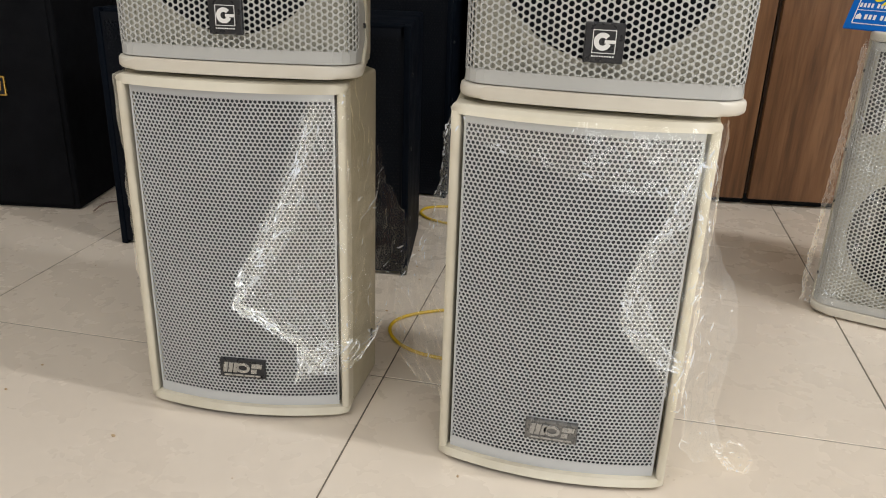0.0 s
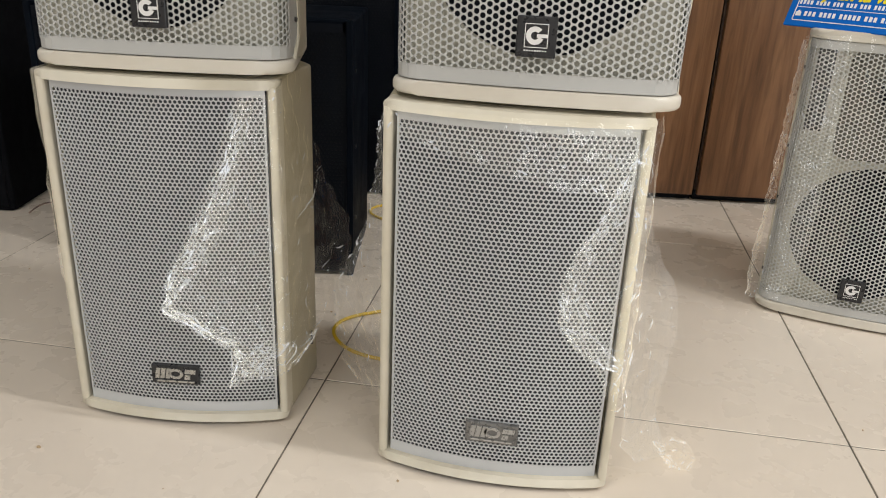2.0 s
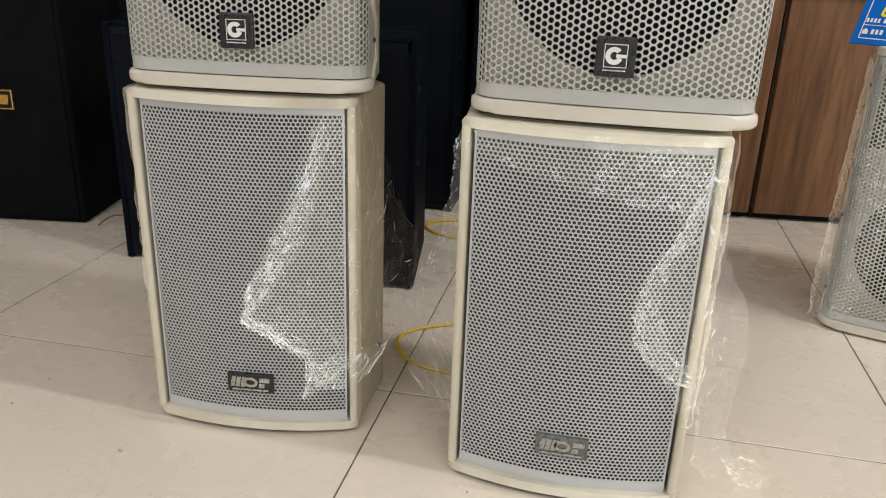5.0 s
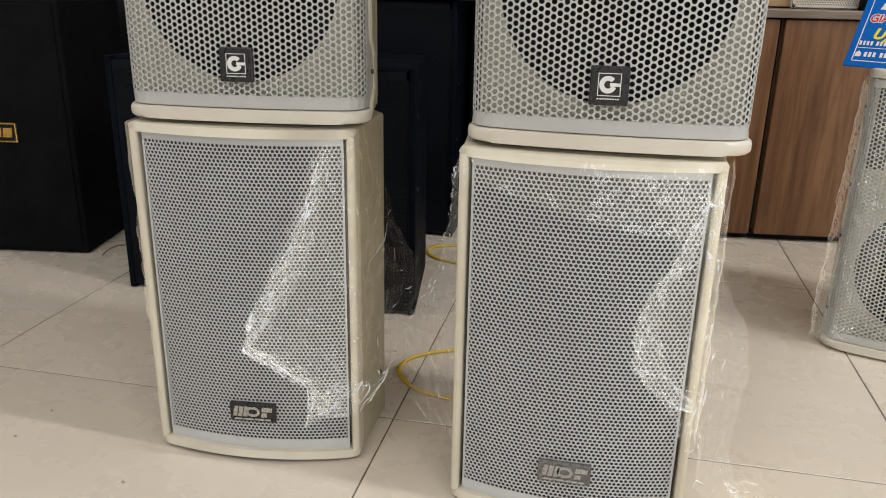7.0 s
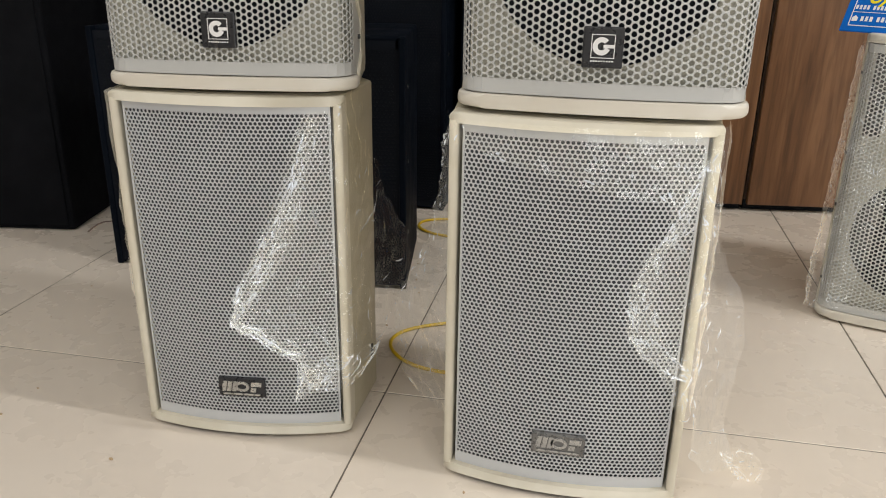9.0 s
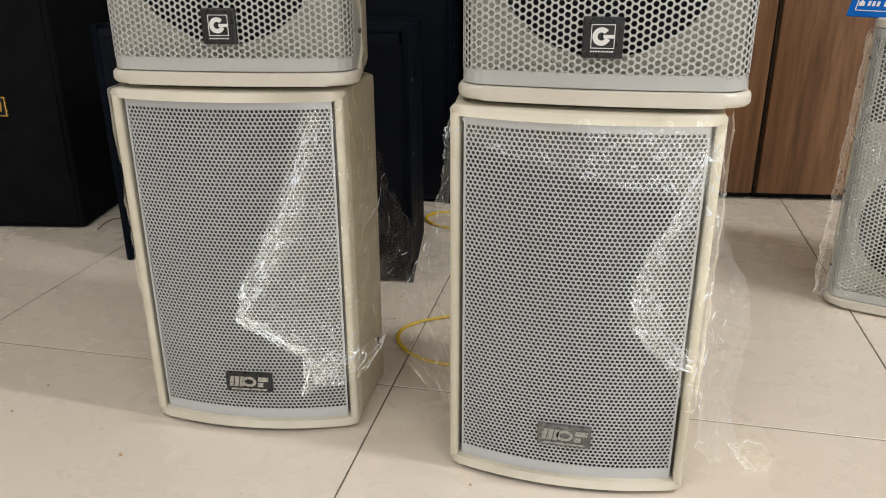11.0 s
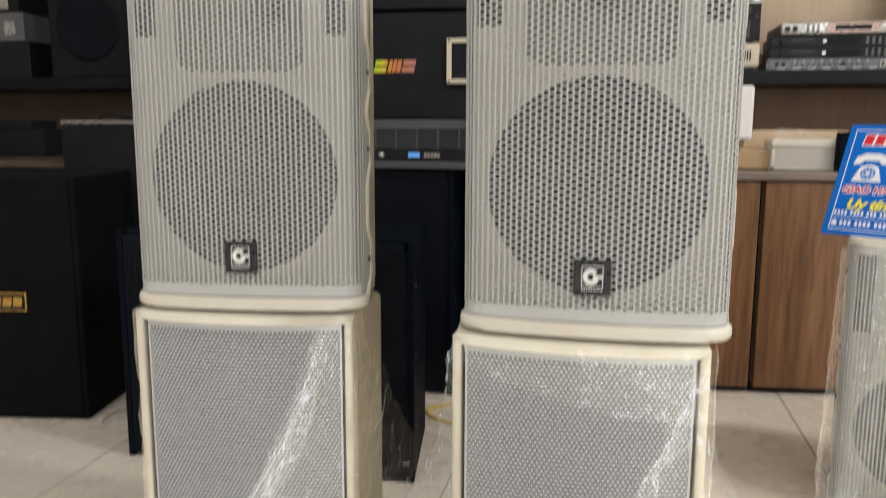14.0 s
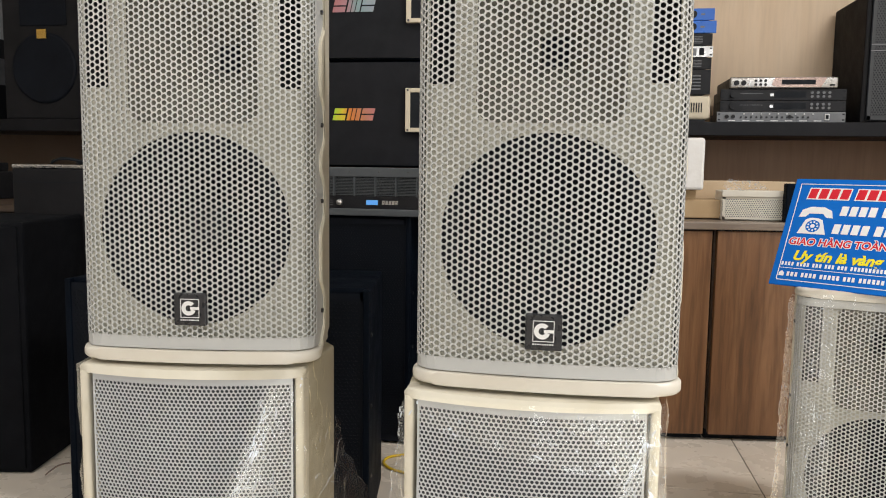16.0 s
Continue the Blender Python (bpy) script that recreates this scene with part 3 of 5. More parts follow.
def grey_speaker(plate_mat, plate_label, mark_mat):
    ob = new("speaker")
    pr = Profile(arc_path(MW / 2, SAG, 40))
    part("body", prism(mof_plan(0.03, MW / 2), 0.0, MH, 0.004), CREAM_SIDE_SHADE, ob, "cream cabinet with yellowed sides, their shade painted in")
    hw = MW / 2
    arc = arc_path(hw, SAG, 24)
    rail = arc + [(hw, 0.04), (-hw, 0.04)]
    part("frame_rail", prism(rail, MH - 0.0125, MH - 0.0004, 0.0055, 4), CREAM, ob, "", True)
    part("frame_rail", prism(rail, 0.0004, 0.0135, 0.0055, 4), CREAM, ob, "", True)
    for sx in (-1, 1):
        st = [(hw, 0.006), (hw, 0.04), (hw - 0.0115, 0.04)]
        st += [(hw - 0.00575 - 0.00575 * math.cos(t), 0.0022 - 0.0052 * math.sin(t)) for t in np.linspace(0.1, math.pi - 0.35, 9)]
        st = [(sx * x, y) for x, y in st]
        part("frame_stile", prism(st if sx > 0 else st[::-1], 0.0125, MH - 0.0095), CREAM, ob)
    gp = Profile([tuple(p) for p in (pr.at(pr.s) - pr.normal(pr.s) * 0.008)])
    perforated("grille", gp, 0.0125, MH - 0.010, 0.0059, 0.0046, False, (0.0006, 0.0145, 0.0105), GRILLE_GREY, ob, s_half=gp.half - 0.0138)
    part("backing", bar_along(pr, 0.013, MH - 0.012, -0.024, -0.0185, -pr.half + 0.012, pr.half - 0.012, 0), FOAM, ob, "dark foam behind the grille")
    for fx in (-0.11, 0.11):
        for fyy in (0.035, 0.2):
            part("foot", cyl(0.011, 0.0062, pose(fx * (1 if fyy < 0.1 else 0.7), fyy, -0.0029), 14), CONE, ob, "black rubber foot")
    yg = -SAG + 0.008
    bd = part("badge", box(-0.034, 0.034, yg - 0.006, yg + 0.001, 0.0605, 0.0905, 0.002), plate_mat, ob, plate_label)
    ye = yg - 0.0062
    z0, z1 = 0.0695, 0.0855
    shp = [rect(-0.029, -0.023, z0, z1, 0.003), rect(-0.0215, -0.0155, z0, z1, 0.003), rect(-0.014, -0.008, z0, z1, 0.003)]
    arc = [(0.001 + 0.0105 * math.cos(radians(a)), (z0 + z1) / 2 + 0.008 * math.sin(radians(a))) for a in range(0, 361, 10)]
    arc += [(0.001 + 0.0065 * math.cos(radians(a)), (z0 + z1) / 2 + 0.0042 * math.sin(radians(a))) for a in range(360, -1, -10)]
    shp += [arc, rect(0.014, 0.029, z1 - 0.007, z1, 0.001), rect(0.013, 0.021, z0, z0 + 0.007, 0.001), rect(-0.027, 0.027, z0 - 0.0055, z0 - 0.003)]
    shapes("emblem_piece", shp, ye, 0.0012, mark_mat, bd)
    for sx in (-1, 1):
        part("screw", box(sx * (MW / 2 + 0.0105) - 0.002, sx * (MW / 2 + 0.0105) + 0.0015, 0.118, 0.123, 0.06, 0.082, 0.0005), STEEL, ob, "dark slot in the side")
    return ob


G2 = "cream speakers with bowed grey grilles"
m1 = grey_speaker(BADGE_GREY, "silver badge under its protective skin", BADGE_MARK)
m1.matrix_basis = pose(0.0085, 1.072, 0.006)
tagged(m1, "cream floor speaker with bowed grey grille and silver badge", "speaker", G2)
m2 = grey_speaker(BADGE, "black badge plate", SILVER)
m2.matrix_basis = pose(-0.446, 1.113, 0.006, 0, 0, 6.2)
tagged(m2, "cream floor speaker with bowed grey grille, half wrapped in crumpled film", "speaker", G2)

# ---- black cabinets behind ----


def black_speaker(w, h, d, parent_label, grille=True):
    ob = new("speaker")
    hw = w / 2
    part("body", box(-hw, hw, 0.012, d, 0, h, 0.006), BLACK, ob)
    if grille:
        pr = Profile([(-hw + 0.004, 0.0), (hw - 0.004, 0.0)])
        perforated("grille", pr, 0.008, h - 0.008, 0.0085, 0.006, False, (0.012, 0.012, 0.012), BLACK_GRILLE, ob)
        part("backing", box(-hw + 0.006, hw - 0.006, 0.006, 0.0118, 0.01, h - 0.01), CONE, ob)
        fb = box(-hw, -hw + 0.014, -0.004, 0.014, 0, h, 0.003)
        part("edge_strip", fb, BLACK, ob)
        part("edge_strip", box(hw - 0.014, hw, -0.004, 0.014, 0, h, 0.003), BLACK, ob)
        for z in (0.12, 0.27, 0.42):
            part("screw", cyl(0.004, 0.003, pose(hw + 0.001, 0.03, z, 0, 90, 0), 10), STEEL, ob)
    tagged(ob, parent_label, "speaker")
    return ob


b1 = black_speaker(0.305, 0.518, 0.3, "black speaker with perforated steel front on the floor")
b1.matrix_basis = pose(-0.495, 1.642, 0.001, 0, 0, 9)
copy_thing(b1, pose(-0.8625, 1.661, 0.001))

# big subwoofers under the amplifier
sub = black_speaker(0.6, 0.632, 0.5, "large black subwoofer with perforated front under an amplifier")
sub.matrix_basis = pose(-0.675, 2.215, 0.001)
sub2 = black_speaker(0.33, 0.6, 0.45, "large black subwoofer beside another one", grille=False)
sub2.matrix_basis = pose(-0.19, 2.3, 0.001)

# carpeted cabinet with gold plate
big = new("speaker")
part("body", box(-0.5, 0.0, 0.0, 0.32, 0, 0.622, 0.008), BLACK_SOFT, big)
part("front_cloth", box(-0.488, -0.012, -0.006, 0.002, 0.012, 0.61, 0.003), BLACK_SOFT, big)
gp = part("name_plate", box(-0.235, -0.135, -0.012, -0.005, 0.285, 0.333, 0.002), GOLD, big, "gold framed name plate")
part("plate_field", box(-0.231, -0.139, -0.0135, -0.0115, 0.289, 0.329), CONE, gp)
part("plate_emblem", flat_shape([rect(-0.223 + 0.027 * k, -0.2 + 0.027 * k, 0.298, 0.321, 0.003) for k in range(3)], -0.0136), GOLD, gp)
big.matrix_basis = pose(-1.243, 1.83, 0.001, 0, 0, 9)
tagged(big, "big black cloth-fronted speaker with a gold name plate on the floor", "speaker")

# ---- amplifier and karaoke speakers stacked on the subwoofer ----


def rainbow(name, stops):
    m, nt, p = nodes_of(name)
    tc = nt.nodes.new("ShaderNodeTexCoord")
    sx = nt.nodes.new("ShaderNodeSeparateXYZ")
    mpp = nt.nodes.new("ShaderNodeMapping")
    mpp.inputs["Location"].default_value, mpp.inputs["Scale"].default_value = (0.45, 0, 0), (7.5, 1, 1)
    link(nt, tc.outputs["Object"], mpp.inputs[0])
    link(nt, mpp.outputs[0], sx.inputs[0])
    n = noise_tex(nt, 30, 2)
    ad = nt.nodes.new("ShaderNodeMath")
    ad.operation = "MULTIPLY_ADD"
    ad.inputs[1].default_value, ad.inputs[2].default_value = 0.35, -0.17
    link(nt, n, ad.inputs[0])
    a2 = nt.nodes.new("ShaderNodeMath")
    link(nt, sx.outputs[0], a2.inputs[0])
    link(nt, ad.outputs[0], a2.inputs[1])
    link(nt, ramp(nt, a2.outputs[0], stops), p.inputs["Base Color"])
    p.inputs["Roughness"].default_value, p.inputs["Metallic"].default_value = 0.3, 0.35
    return m


FOIL = rainbow("rainbow_foil", [(0.0, (0.35, 0.8, 0.06)), (0.25, (0.85, 0.72, 0.06)), (0.42, (0.85, 0.28, 0.06)), (0.7, (0.62, 0.27, 0.16)), (1.0, (0.7, 0.27, 0.3))])
FOIL_PALE = rainbow("pale_foil", [(0.0, (0.5, 0.2, 0.2)), (0.35, (0.48, 0.26, 0.3)), (0.55, (0.28, 0.4, 0.42)), (1.0, (0.36, 0.38, 0.46))])


def karaoke_speaker(foil):
    ob = new("speaker")
    w, h = 0.53, 0.3
    part("body", box(-w / 2, w / 2, 0.012, 0.34, 0, h, 0.008), BLACK, ob)
    pr = arc_path(w / 2 - 0.004, 0.02, 16)
    part("front_grille", prism([(x, y + 0.014) for x, y in pr] + [(w / 2 - 0.004, 0.02), (-w / 2 + 0.004, 0.02)], 0.006, h - 0.006, 0.006, 3), CLOTH, ob, "black stretched cloth front")
    for sx in (-1, 1):
        x0 = sx * 0.2
        fr = part("port_frame", box(x0 - 0.045, x0 - 0.031, -0.012, 0.004, 0.1, 0.222, 0.002), IVORY, ob, "ivory port frame")
        part("frame_bar", box(x0 + 0.031, x0 + 0.045, -0.012, 0.004, 0.1, 0.222, 0.002), IVORY, fr)
        part("frame_bar", box(x0 - 0.031, x0 + 0.031, -0.0118, 0.004, 0.1, 0.112, 0.002), IVORY, fr)
        part("frame_bar", box(x0 - 0.031, x0 + 0.031, -0.0118, 0.004, 0.21, 0.222, 0.002), IVORY, fr)
        part("port_hole", box(x0 - 0.031, x0 + 0.031, -0.0075, -0.004, 0.112, 0.21), CONE, fr)
        for z in (0.106, 0.216):
            for dx in (-0.038, 0.038):
                part("screw", cyl(0.003, 0.002, pose(x0 + dx, -0.0125, z, 90, 0, 0), 8), STEEL, fr)
    shp = []
    x = -0.058
    for kind in (0, 1, 0):
        a, c, z0, z1, sl = x, x + 0.036, 0.132, 0.166, 0.008
        if kind == 0:
            shp += [rect(a, c, z0, z0 + 0.015, 0.0035), rect(a + 0.0045, c + 0.0045, z0 + 0.019, z1, 0.0035)]
        else:
            shp += [rect(a, a + 0.010, z0, z1, sl), rect(a + 0.0125, a + 0.0225, z0, z1, sl), rect(a + 0.025, c + 0.001, z0, z1, sl)]
        x += 0.041
    shapes("emblem_piece", shp, -0.0068, 0.0008, foil, ob)
    return ob


KX, KY = -0.575, 2.345
k1 = karaoke_speaker(FOIL)
k1.matrix_basis = pose(KX, KY, 0.764)
tagged(k1, "black horizontal karaoke speaker with ivory ports and rainbow foil mark", "speaker", "stacked karaoke speakers")
k2 = karaoke_speaker(FOIL_PALE)
k2.matrix_basis = pose(KX, KY, 1.065)
tagged(k2, "black horizontal karaoke speaker with ivory ports and pale foil mark", "speaker", "stacked karaoke speakers")

amp = new("amplifier")
part("chassis", box(-0.22, 0.22, 0.012, 0.4, 0.0, 0.128, 0.002), DEV_BLACK, amp)
part("front_rail", box(-0.241, 0.241, -0.002, 0.012, 0.104, 0.13, 0.002), AMP_GREY, amp)
part("front_rail", box(-0.241, 0.241, -0.002, 0.012, 0.0, 0.019, 0.002), AMP_GREY, amp)
part("display_strip", box(-0.241, 0.241, 0.0, 0.012, 0.0195, 0.053, 0.001), DEV_BLACK, amp)
part("grille_back", box(-0.24, 0.24, 0.009, 0.0118, 0.054, 0.1035), CONE, amp)
for k in range(12):
    part("vent_slat", box(-0.24, 0.24, 0.001, 0.009, 0.0555 + 0.004 * k, 0.0573 + 0.004 * k), AMP_GREY, amp)
for k in range(8):
    x = -0.2 + k * 0.0571
    part("vent_post", box(x - 0.002, x + 0.002, -0.001, 0.009, 0.053, 0.104), AMP_GREY, amp)
for k in range(6):
    part("screw", cyl(0.002, 0.002, pose(-0.2 + 0.08 * k, -0.0025, 0.118, 90, 0, 0), 8), STEEL, amp)
part("knob", cyl(0.0085, 0.014, pose(-0.068, -0.006, 0.036, 90, 0, 0), 24, 0.0075), ALU, amp, "silver volume knob", True)
part("display", box(0.005, 0.037, -0.002, 0.001, 0.03, 0.043, 0.001), BLUE_LED, amp, "lit blue display")
shapes("model_mark", [rect(0.048 + 0.009 * k, 0.055 + 0.009 * k, 0.031, 0.042, 0.002) for k in range(5)], -0.0005, 0.0006, ALU, amp)
part("scale_mark", flat_shape([rect(-0.1, -0.088, 0.028 + 0.006 * k, 0.0295 + 0.006 * k) for k in range(3)], -0.0005), DEV_GREY, amp)
amp.matrix_basis = pose(-0.5, 2.198, 0.6335)
tagged(amp, "slate grey power amplifier with vented front and blue display", "amplifier")

# ---- low wood cabinets ----
PIVOT = Matrix.Translation((0.445, 2.415, 0)) @ pose(0, 0, 0, 0, 0, 7) @ Matrix.Translation((-0.445, -2.415, 0))
CY, CTOP = 2.415, 0.605


def low_cabinet(x0, x1, label):
    ob = new("cabinet")
    part("carcass", box(x0 + 0.002, x1 - 0.002, CY + 0.02, 2.93, 0.03, CTOP), DARKWOOD, ob)
    part("plinth", box(x0 + 0.004, x1 - 0.004, CY + 0.03, 2.9, 0.0, 0.032), CONE, ob, "black recessed plinth")
    part("door", box(x0 + 0.007, x1 - 0.007, CY, CY + 0.018, 0.02, CTOP - 0.004, 0.002), WALNUT, ob, "walnut veneer door")
    part("top_edge", box(x0 + 0.006, x1 - 0.006, CY + 0.004, CY + 0.0196, CTOP - 0.0035, CTOP - 0.0005), CONE, ob)
    return tagged(ob, label, "cabinet", "low walnut cabinets")


xs = [0.02, 0.445, 0.905, 1.365, 1.825, 2.285]
for a, c in zip(xs, xs[1:]):
    low_cabinet(a, c, "low walnut veneer cabinet with a plain door").matrix_basis = PIVOT
for a in (-3.3, -2.84, -2.38, -1.92, -1.46):
    low_cabinet(a, a + 0.46, "low walnut veneer cabinet with a plain door")
tagged(part("counter_top", box(0.01, 2.3, CY - 0.012, 2.95, CTOP + 0.0005, CTOP + 0.022, 0.003), GREYTOP, m=PIVOT), "greyish brown wood counter top on low cabinets", "counter top")
tagged(part("counter_top", box(-3.32, -0.98, CY - 0.012, 2.95, CTOP + 0.0005, CTOP + 0.022, 0.003), DARKWOOD), "dark brown wood counter top on low cabinets", "counter top")
CT = CTOP + 0.0225

# ---- wall shelving ----
SY = 3.2
tagged(part("back_panel", box(0.02, 3.3, Y1 - 0.02, Y1 - 0.001, 0.0, 2.6), OAK), "pale oak veneer back panel of the wall shelves", "back panel", kind="structure")
# added darker panel: paints the shade that the shelf throws on the wall below
tagged(part("back_panel", box(0.02, 3.3, Y1 - 0.028, Y1 - 0.0205, 0.0, 0.897), SHADED_WOOD), "brown veneer back panel under the shelf, its shade painted in", "back panel", kind="structure")
tagged(part("shelf_board", box(0.0, 3.3, SY, Y1 - 0.029, 0.897, 0.948, 0.003), SHELF_BLACK), "thick black laminate wall shelf", "shelf")
tagged(part("shelf_board", box(0.0, 3.3, Y1 - 0.11, Y1 - 0.021, 1.535, 1.62, 0.003), BROWN), "brown upper wall shelf", "shelf")
tagged(part("fascia", box(0.0, 3.3, Y1 - 0.09, Y1 - 0.021, 1.6205, 2.0, 0.003), DARKWOOD), "dark brown fascia above the wall shelf", "fascia")
tagged(part("shelf_board", box(-3.9, -0.002, SY, Y1 - 0.002, 0.897, 0.948, 0.003), SHELF_BLACK), "thick black laminate wall shelf", "shelf")
tagged(part("shelf_board", box(-3.9, -1.93, SY, Y1 - 0.002, 1.618, 1.65, 0.003), DARKWOOD), "dark brown upper wall shelf", "shelf")

tagged(part("shelf_board", box(-1.925, -0.002, SY + 0.03, Y1 - 0.002, 1.535, 1.57, 0.003), DARKWOOD), "dark brown shelf under a television", "shelf")

# ---- equipment on the right shelf ----
SZ = 0.9485


def rack_unit(x0, x1, y, z0, z1, face, body, label, ears=True):
    ob = new("rack_device")
    part("case", box(x0 + 0.018, x1 - 0.018, y + 0.006, y + 0.25, z0, z1, 0.002), body, ob)
    part("front_panel", box(x0, x1, y, y + 0.006, z0 + 0.0005, z1 - 0.0005, 0.0015), face, ob)
    if ears:
        for x in (x0 + 0.008, x1 - 0.008):
            for z in (z0 + 0.009, z1 - 0.009):
                part("rack_hole", box(x - 0.004, x + 0.004, y - 0.0006, y + 0.001, z - 0.0025, z + 0.0025), CONE, ob)
    return tagged(ob, label, "audio device")


def dots(ob, y, pts, r, mat, name="knob", depth=0.006):
    for x, z in pts:
        part(name, cyl(r, depth, pose(x, y - depth / 2, z, 90, 0, 0), 14), mat, ob)


RX0, RX1, RY = 0.57, 1.018, 3.225
d = rack_unit(RX0, RX1, RY, SZ, 0.987, DEV_GREY, DEV_BLACK, "grey rack mixer with small knobs on the black shelf")
dots(d, RY, [(RX0 + 0.035 + 0.022 * k, SZ + 0.02) for k in (0, 1, 10)], 0.007, DEV_BLACK)
dots(d, RY, [(RX0 + 0.085 + 0.018 * k, SZ + 0.018) for k in range(14)], 0.0035, DEV_BLACK)
dots(d, RY, [(RX0 + 0.095 + 0.03 * k, SZ + 0.03) for k in range(9)], 0.0022, WHITE, "button")
part("switch", box(RX1 - 0.072, RX1 - 0.056, RY - 0.004, RY + 0.001, SZ + 0.008, SZ + 0.031, 0.001), WHITE, d, "white framed power switch")
part("switch_key", box(RX1 - 0.069, RX1 - 0.059, RY - 0.006, RY - 0.003, SZ + 0.012, SZ + 0.027, 0.001), CONE, d)
for k in range(7):
    part("label_strip", flat_shape([rect(RX0 + 0.04 + 0.05 * k, RX0 + 0.066 + 0.05 * k, SZ + 0.004, SZ + 0.007)], RY - 0.0002), WHITE, d)
for z0, z1 in ((0.9875, 1.028), (1.0285, 1.07)):
    d = rack_unit(RX0 + 0.01, RX1, RY + 0.004, z0, z1, DEV_BLACK, DEV_BLACK, "black karaoke processor with a row of grey buttons")
    zc = (z0 + z1) / 2
    dots(d, RY + 0.004, [(RX0 + 0.33 + 0.02 * k, zc - 0.007 + 0.014 * j) for k in range(4) for j in range(2)], 0.005, DEV_GREY, "button", 0.003)
    part("window", box(RX0 + 0.2, RX0 + 0.31, RY + 0.0028, RY + 0.005, zc - 0.011, zc + 0.011), CONE, d)
    part("knob", cyl(0.012, 0.01, pose(RX0 + 0.055, RY - 0.001, zc, 90, 0, 0), 20), DEV_BLACK, d)
    part("logo_plate", box(RX0 + 0.185, RX0 + 0.197, RY + 0.0028, RY + 0.005, zc - 0.006, zc + 0.004), ALU, d)
    part("status_bar", flat_shape([rect(RX0 + 0.08, RX0 + 0.16, zc + 0.003, zc + 0.0045)], RY + 0.0038), DEV_GREY, d)
rec = new("amplifier")
part("case", box(0.612, 0.98, RY + 0.01, RY + 0.27, 1.0705, 1.11, 0.003), DEV_BLACK, rec)
part("front_panel", box(0.61, 0.984, RY - 0.008, RY + 0.01, 1.0705, 1.112, 0.006), ALU, rec, "brushed silver front", True)
part("trim_swoosh", flat_shape([[(0.755, 1.082), (0.775, 1.075), (0.925, 1.075), (0.945, 1.109), (0.765, 1.109)]], RY - 0.0085, 0.003), CHAMPAGNE, rec, "champagne trim round the display")
part("display", box(0.79, 0.905, RY - 0.0135, RY - 0.011, 1.084, 1.101), CONE, rec)
dots(rec, RY - 0.008, [(0.632, 1.09), (0.657, 1.09)], 0.0095, DEV_BLACK)
dots(rec, RY - 0.008, [(0.7 + 0.017 * k, 1.084 + 0.014 * j) for k in range(3) for j in range(2)], 0.005, DEV_BLACK, "button", 0.003)
part("socket", box(0.955, 0.972, RY - 0.01, RY - 0.007, 1.079, 1.085), CONE, rec)
tagged(rec, "silver karaoke amplifier with champagne display trim on black devices", "amplifier")

# stack of devices next to them
QX = 0.54
z = SZ
tf = new("transformer")
part("shell", box(0.3, QX + 0.006, RY - 0.01, RY + 0.1, z + 0.008, z + 0.098, 0.016, 4), IVORY, tf, "ivory plastic shell", True)
for k in range(6):
    part("vent", box(QX - 0.075 + 0.009 * k, QX - 0.071 + 0.009 * k, RY - 0.012, RY - 0.008, z + 0.035, z + 0.07), CONE, tf)
part("foot", box(0.32, QX - 0.012, RY, RY + 0.08, z, z + 0.01), DEV_BLACK, tf)
tagged(tf, "ivory voltage stabiliser with dark vents on the black shelf", "transformer")
for z0, z1, dx, face, lab in ((1.0475, 1.14, 0, DEV_BLACK, "black power amplifier with vented front in a stack"), (1.1405, 1.183, 0, DEV_BLACK, "thin black rack device in a stack"), (1.1835, 1.2245, 0.004, ALU, "silver rack device with a black switch in a stack"), (1.225, 1.27, 0, DEV_BLACK, "thin black rack device in a stack"), (1.2705, 1.316, 0.012, BLUE_BOX, "bright blue device with a black knob"), (1.3165, 1.36, 0.004, BLUE_BOX, "bright blue device with a black knob")):
    d = rack_unit(QX - 0.45 + dx, QX + dx, RY - 0.012, z0, z1, face, face if face is BLUE_BOX else DEV_BLACK, lab, ears=face is not BLUE_BOX)
    zc = (z0 + z1) / 2
    if face is BLUE_BOX:
        dots(d, RY - 0.012, [(QX - 0.072, zc)], 0.013, DEV_BLACK)
        part("mark", flat_shape([rect(QX - 0.045, QX - 0.03, zc - 0.003, zc + 0.003)], RY - 0.0125), DEV_GREY, d)
    elif face is ALU:
        part("switch", box(QX - 0.045, QX - 0.028, RY - 0.015, RY - 0.011, zc - 0.013, zc + 0.013, 0.001), CONE, d)
        part("window", box(QX - 0.12, QX - 0.055, RY - 0.0135, RY - 0.011, zc - 0.014, zc + 0.012), DEV_GREY, d)
    else:
        for k in range(5):
            part("vent_slat", box(QX - 0.12, QX - 0.035, RY - 0.014, RY - 0.011, z0 + (z1 - z0) * (0.2 + 0.13 * k), z0 + (z1 - z0) * (0.25 + 0.13 * k)), DEV_GREY, d)
# something for the stack to bear on at the back
tagged(part("device_box", box(QX - 0.44, QX - 0.28, RY, RY + 0.2, SZ, 1.047, 0.003), DEV_BLACK), "black device case under the stack", "audio device")

rs = new("speaker")
part("body", box(1.066, 1.5, 3.225, 3.58, SZ, 1.408, 0.006), BLACK_MATT, rs)
prg = Profile([(1.085, 3.214), (1.49, 3.214)])
perforated("grille", prg, SZ + 0.01, 1.398, 0.0095, 0.0055, False, (0.008, 0.01, 0.01), GREY_STEEL, rs)
part("backing", box(1.082, 1.492, 3.2155, 3.224, SZ + 0.008, 1.4), CONE, rs)
for zz in (1.2, 1.222):
    part("trim_line", box(1.085, 1.49, 3.2115, 3.2135, zz, zz + 0.003), DEV_GREY, rs)
tagged(rs, "black speaker with perforated front on the black shelf", "speaker")

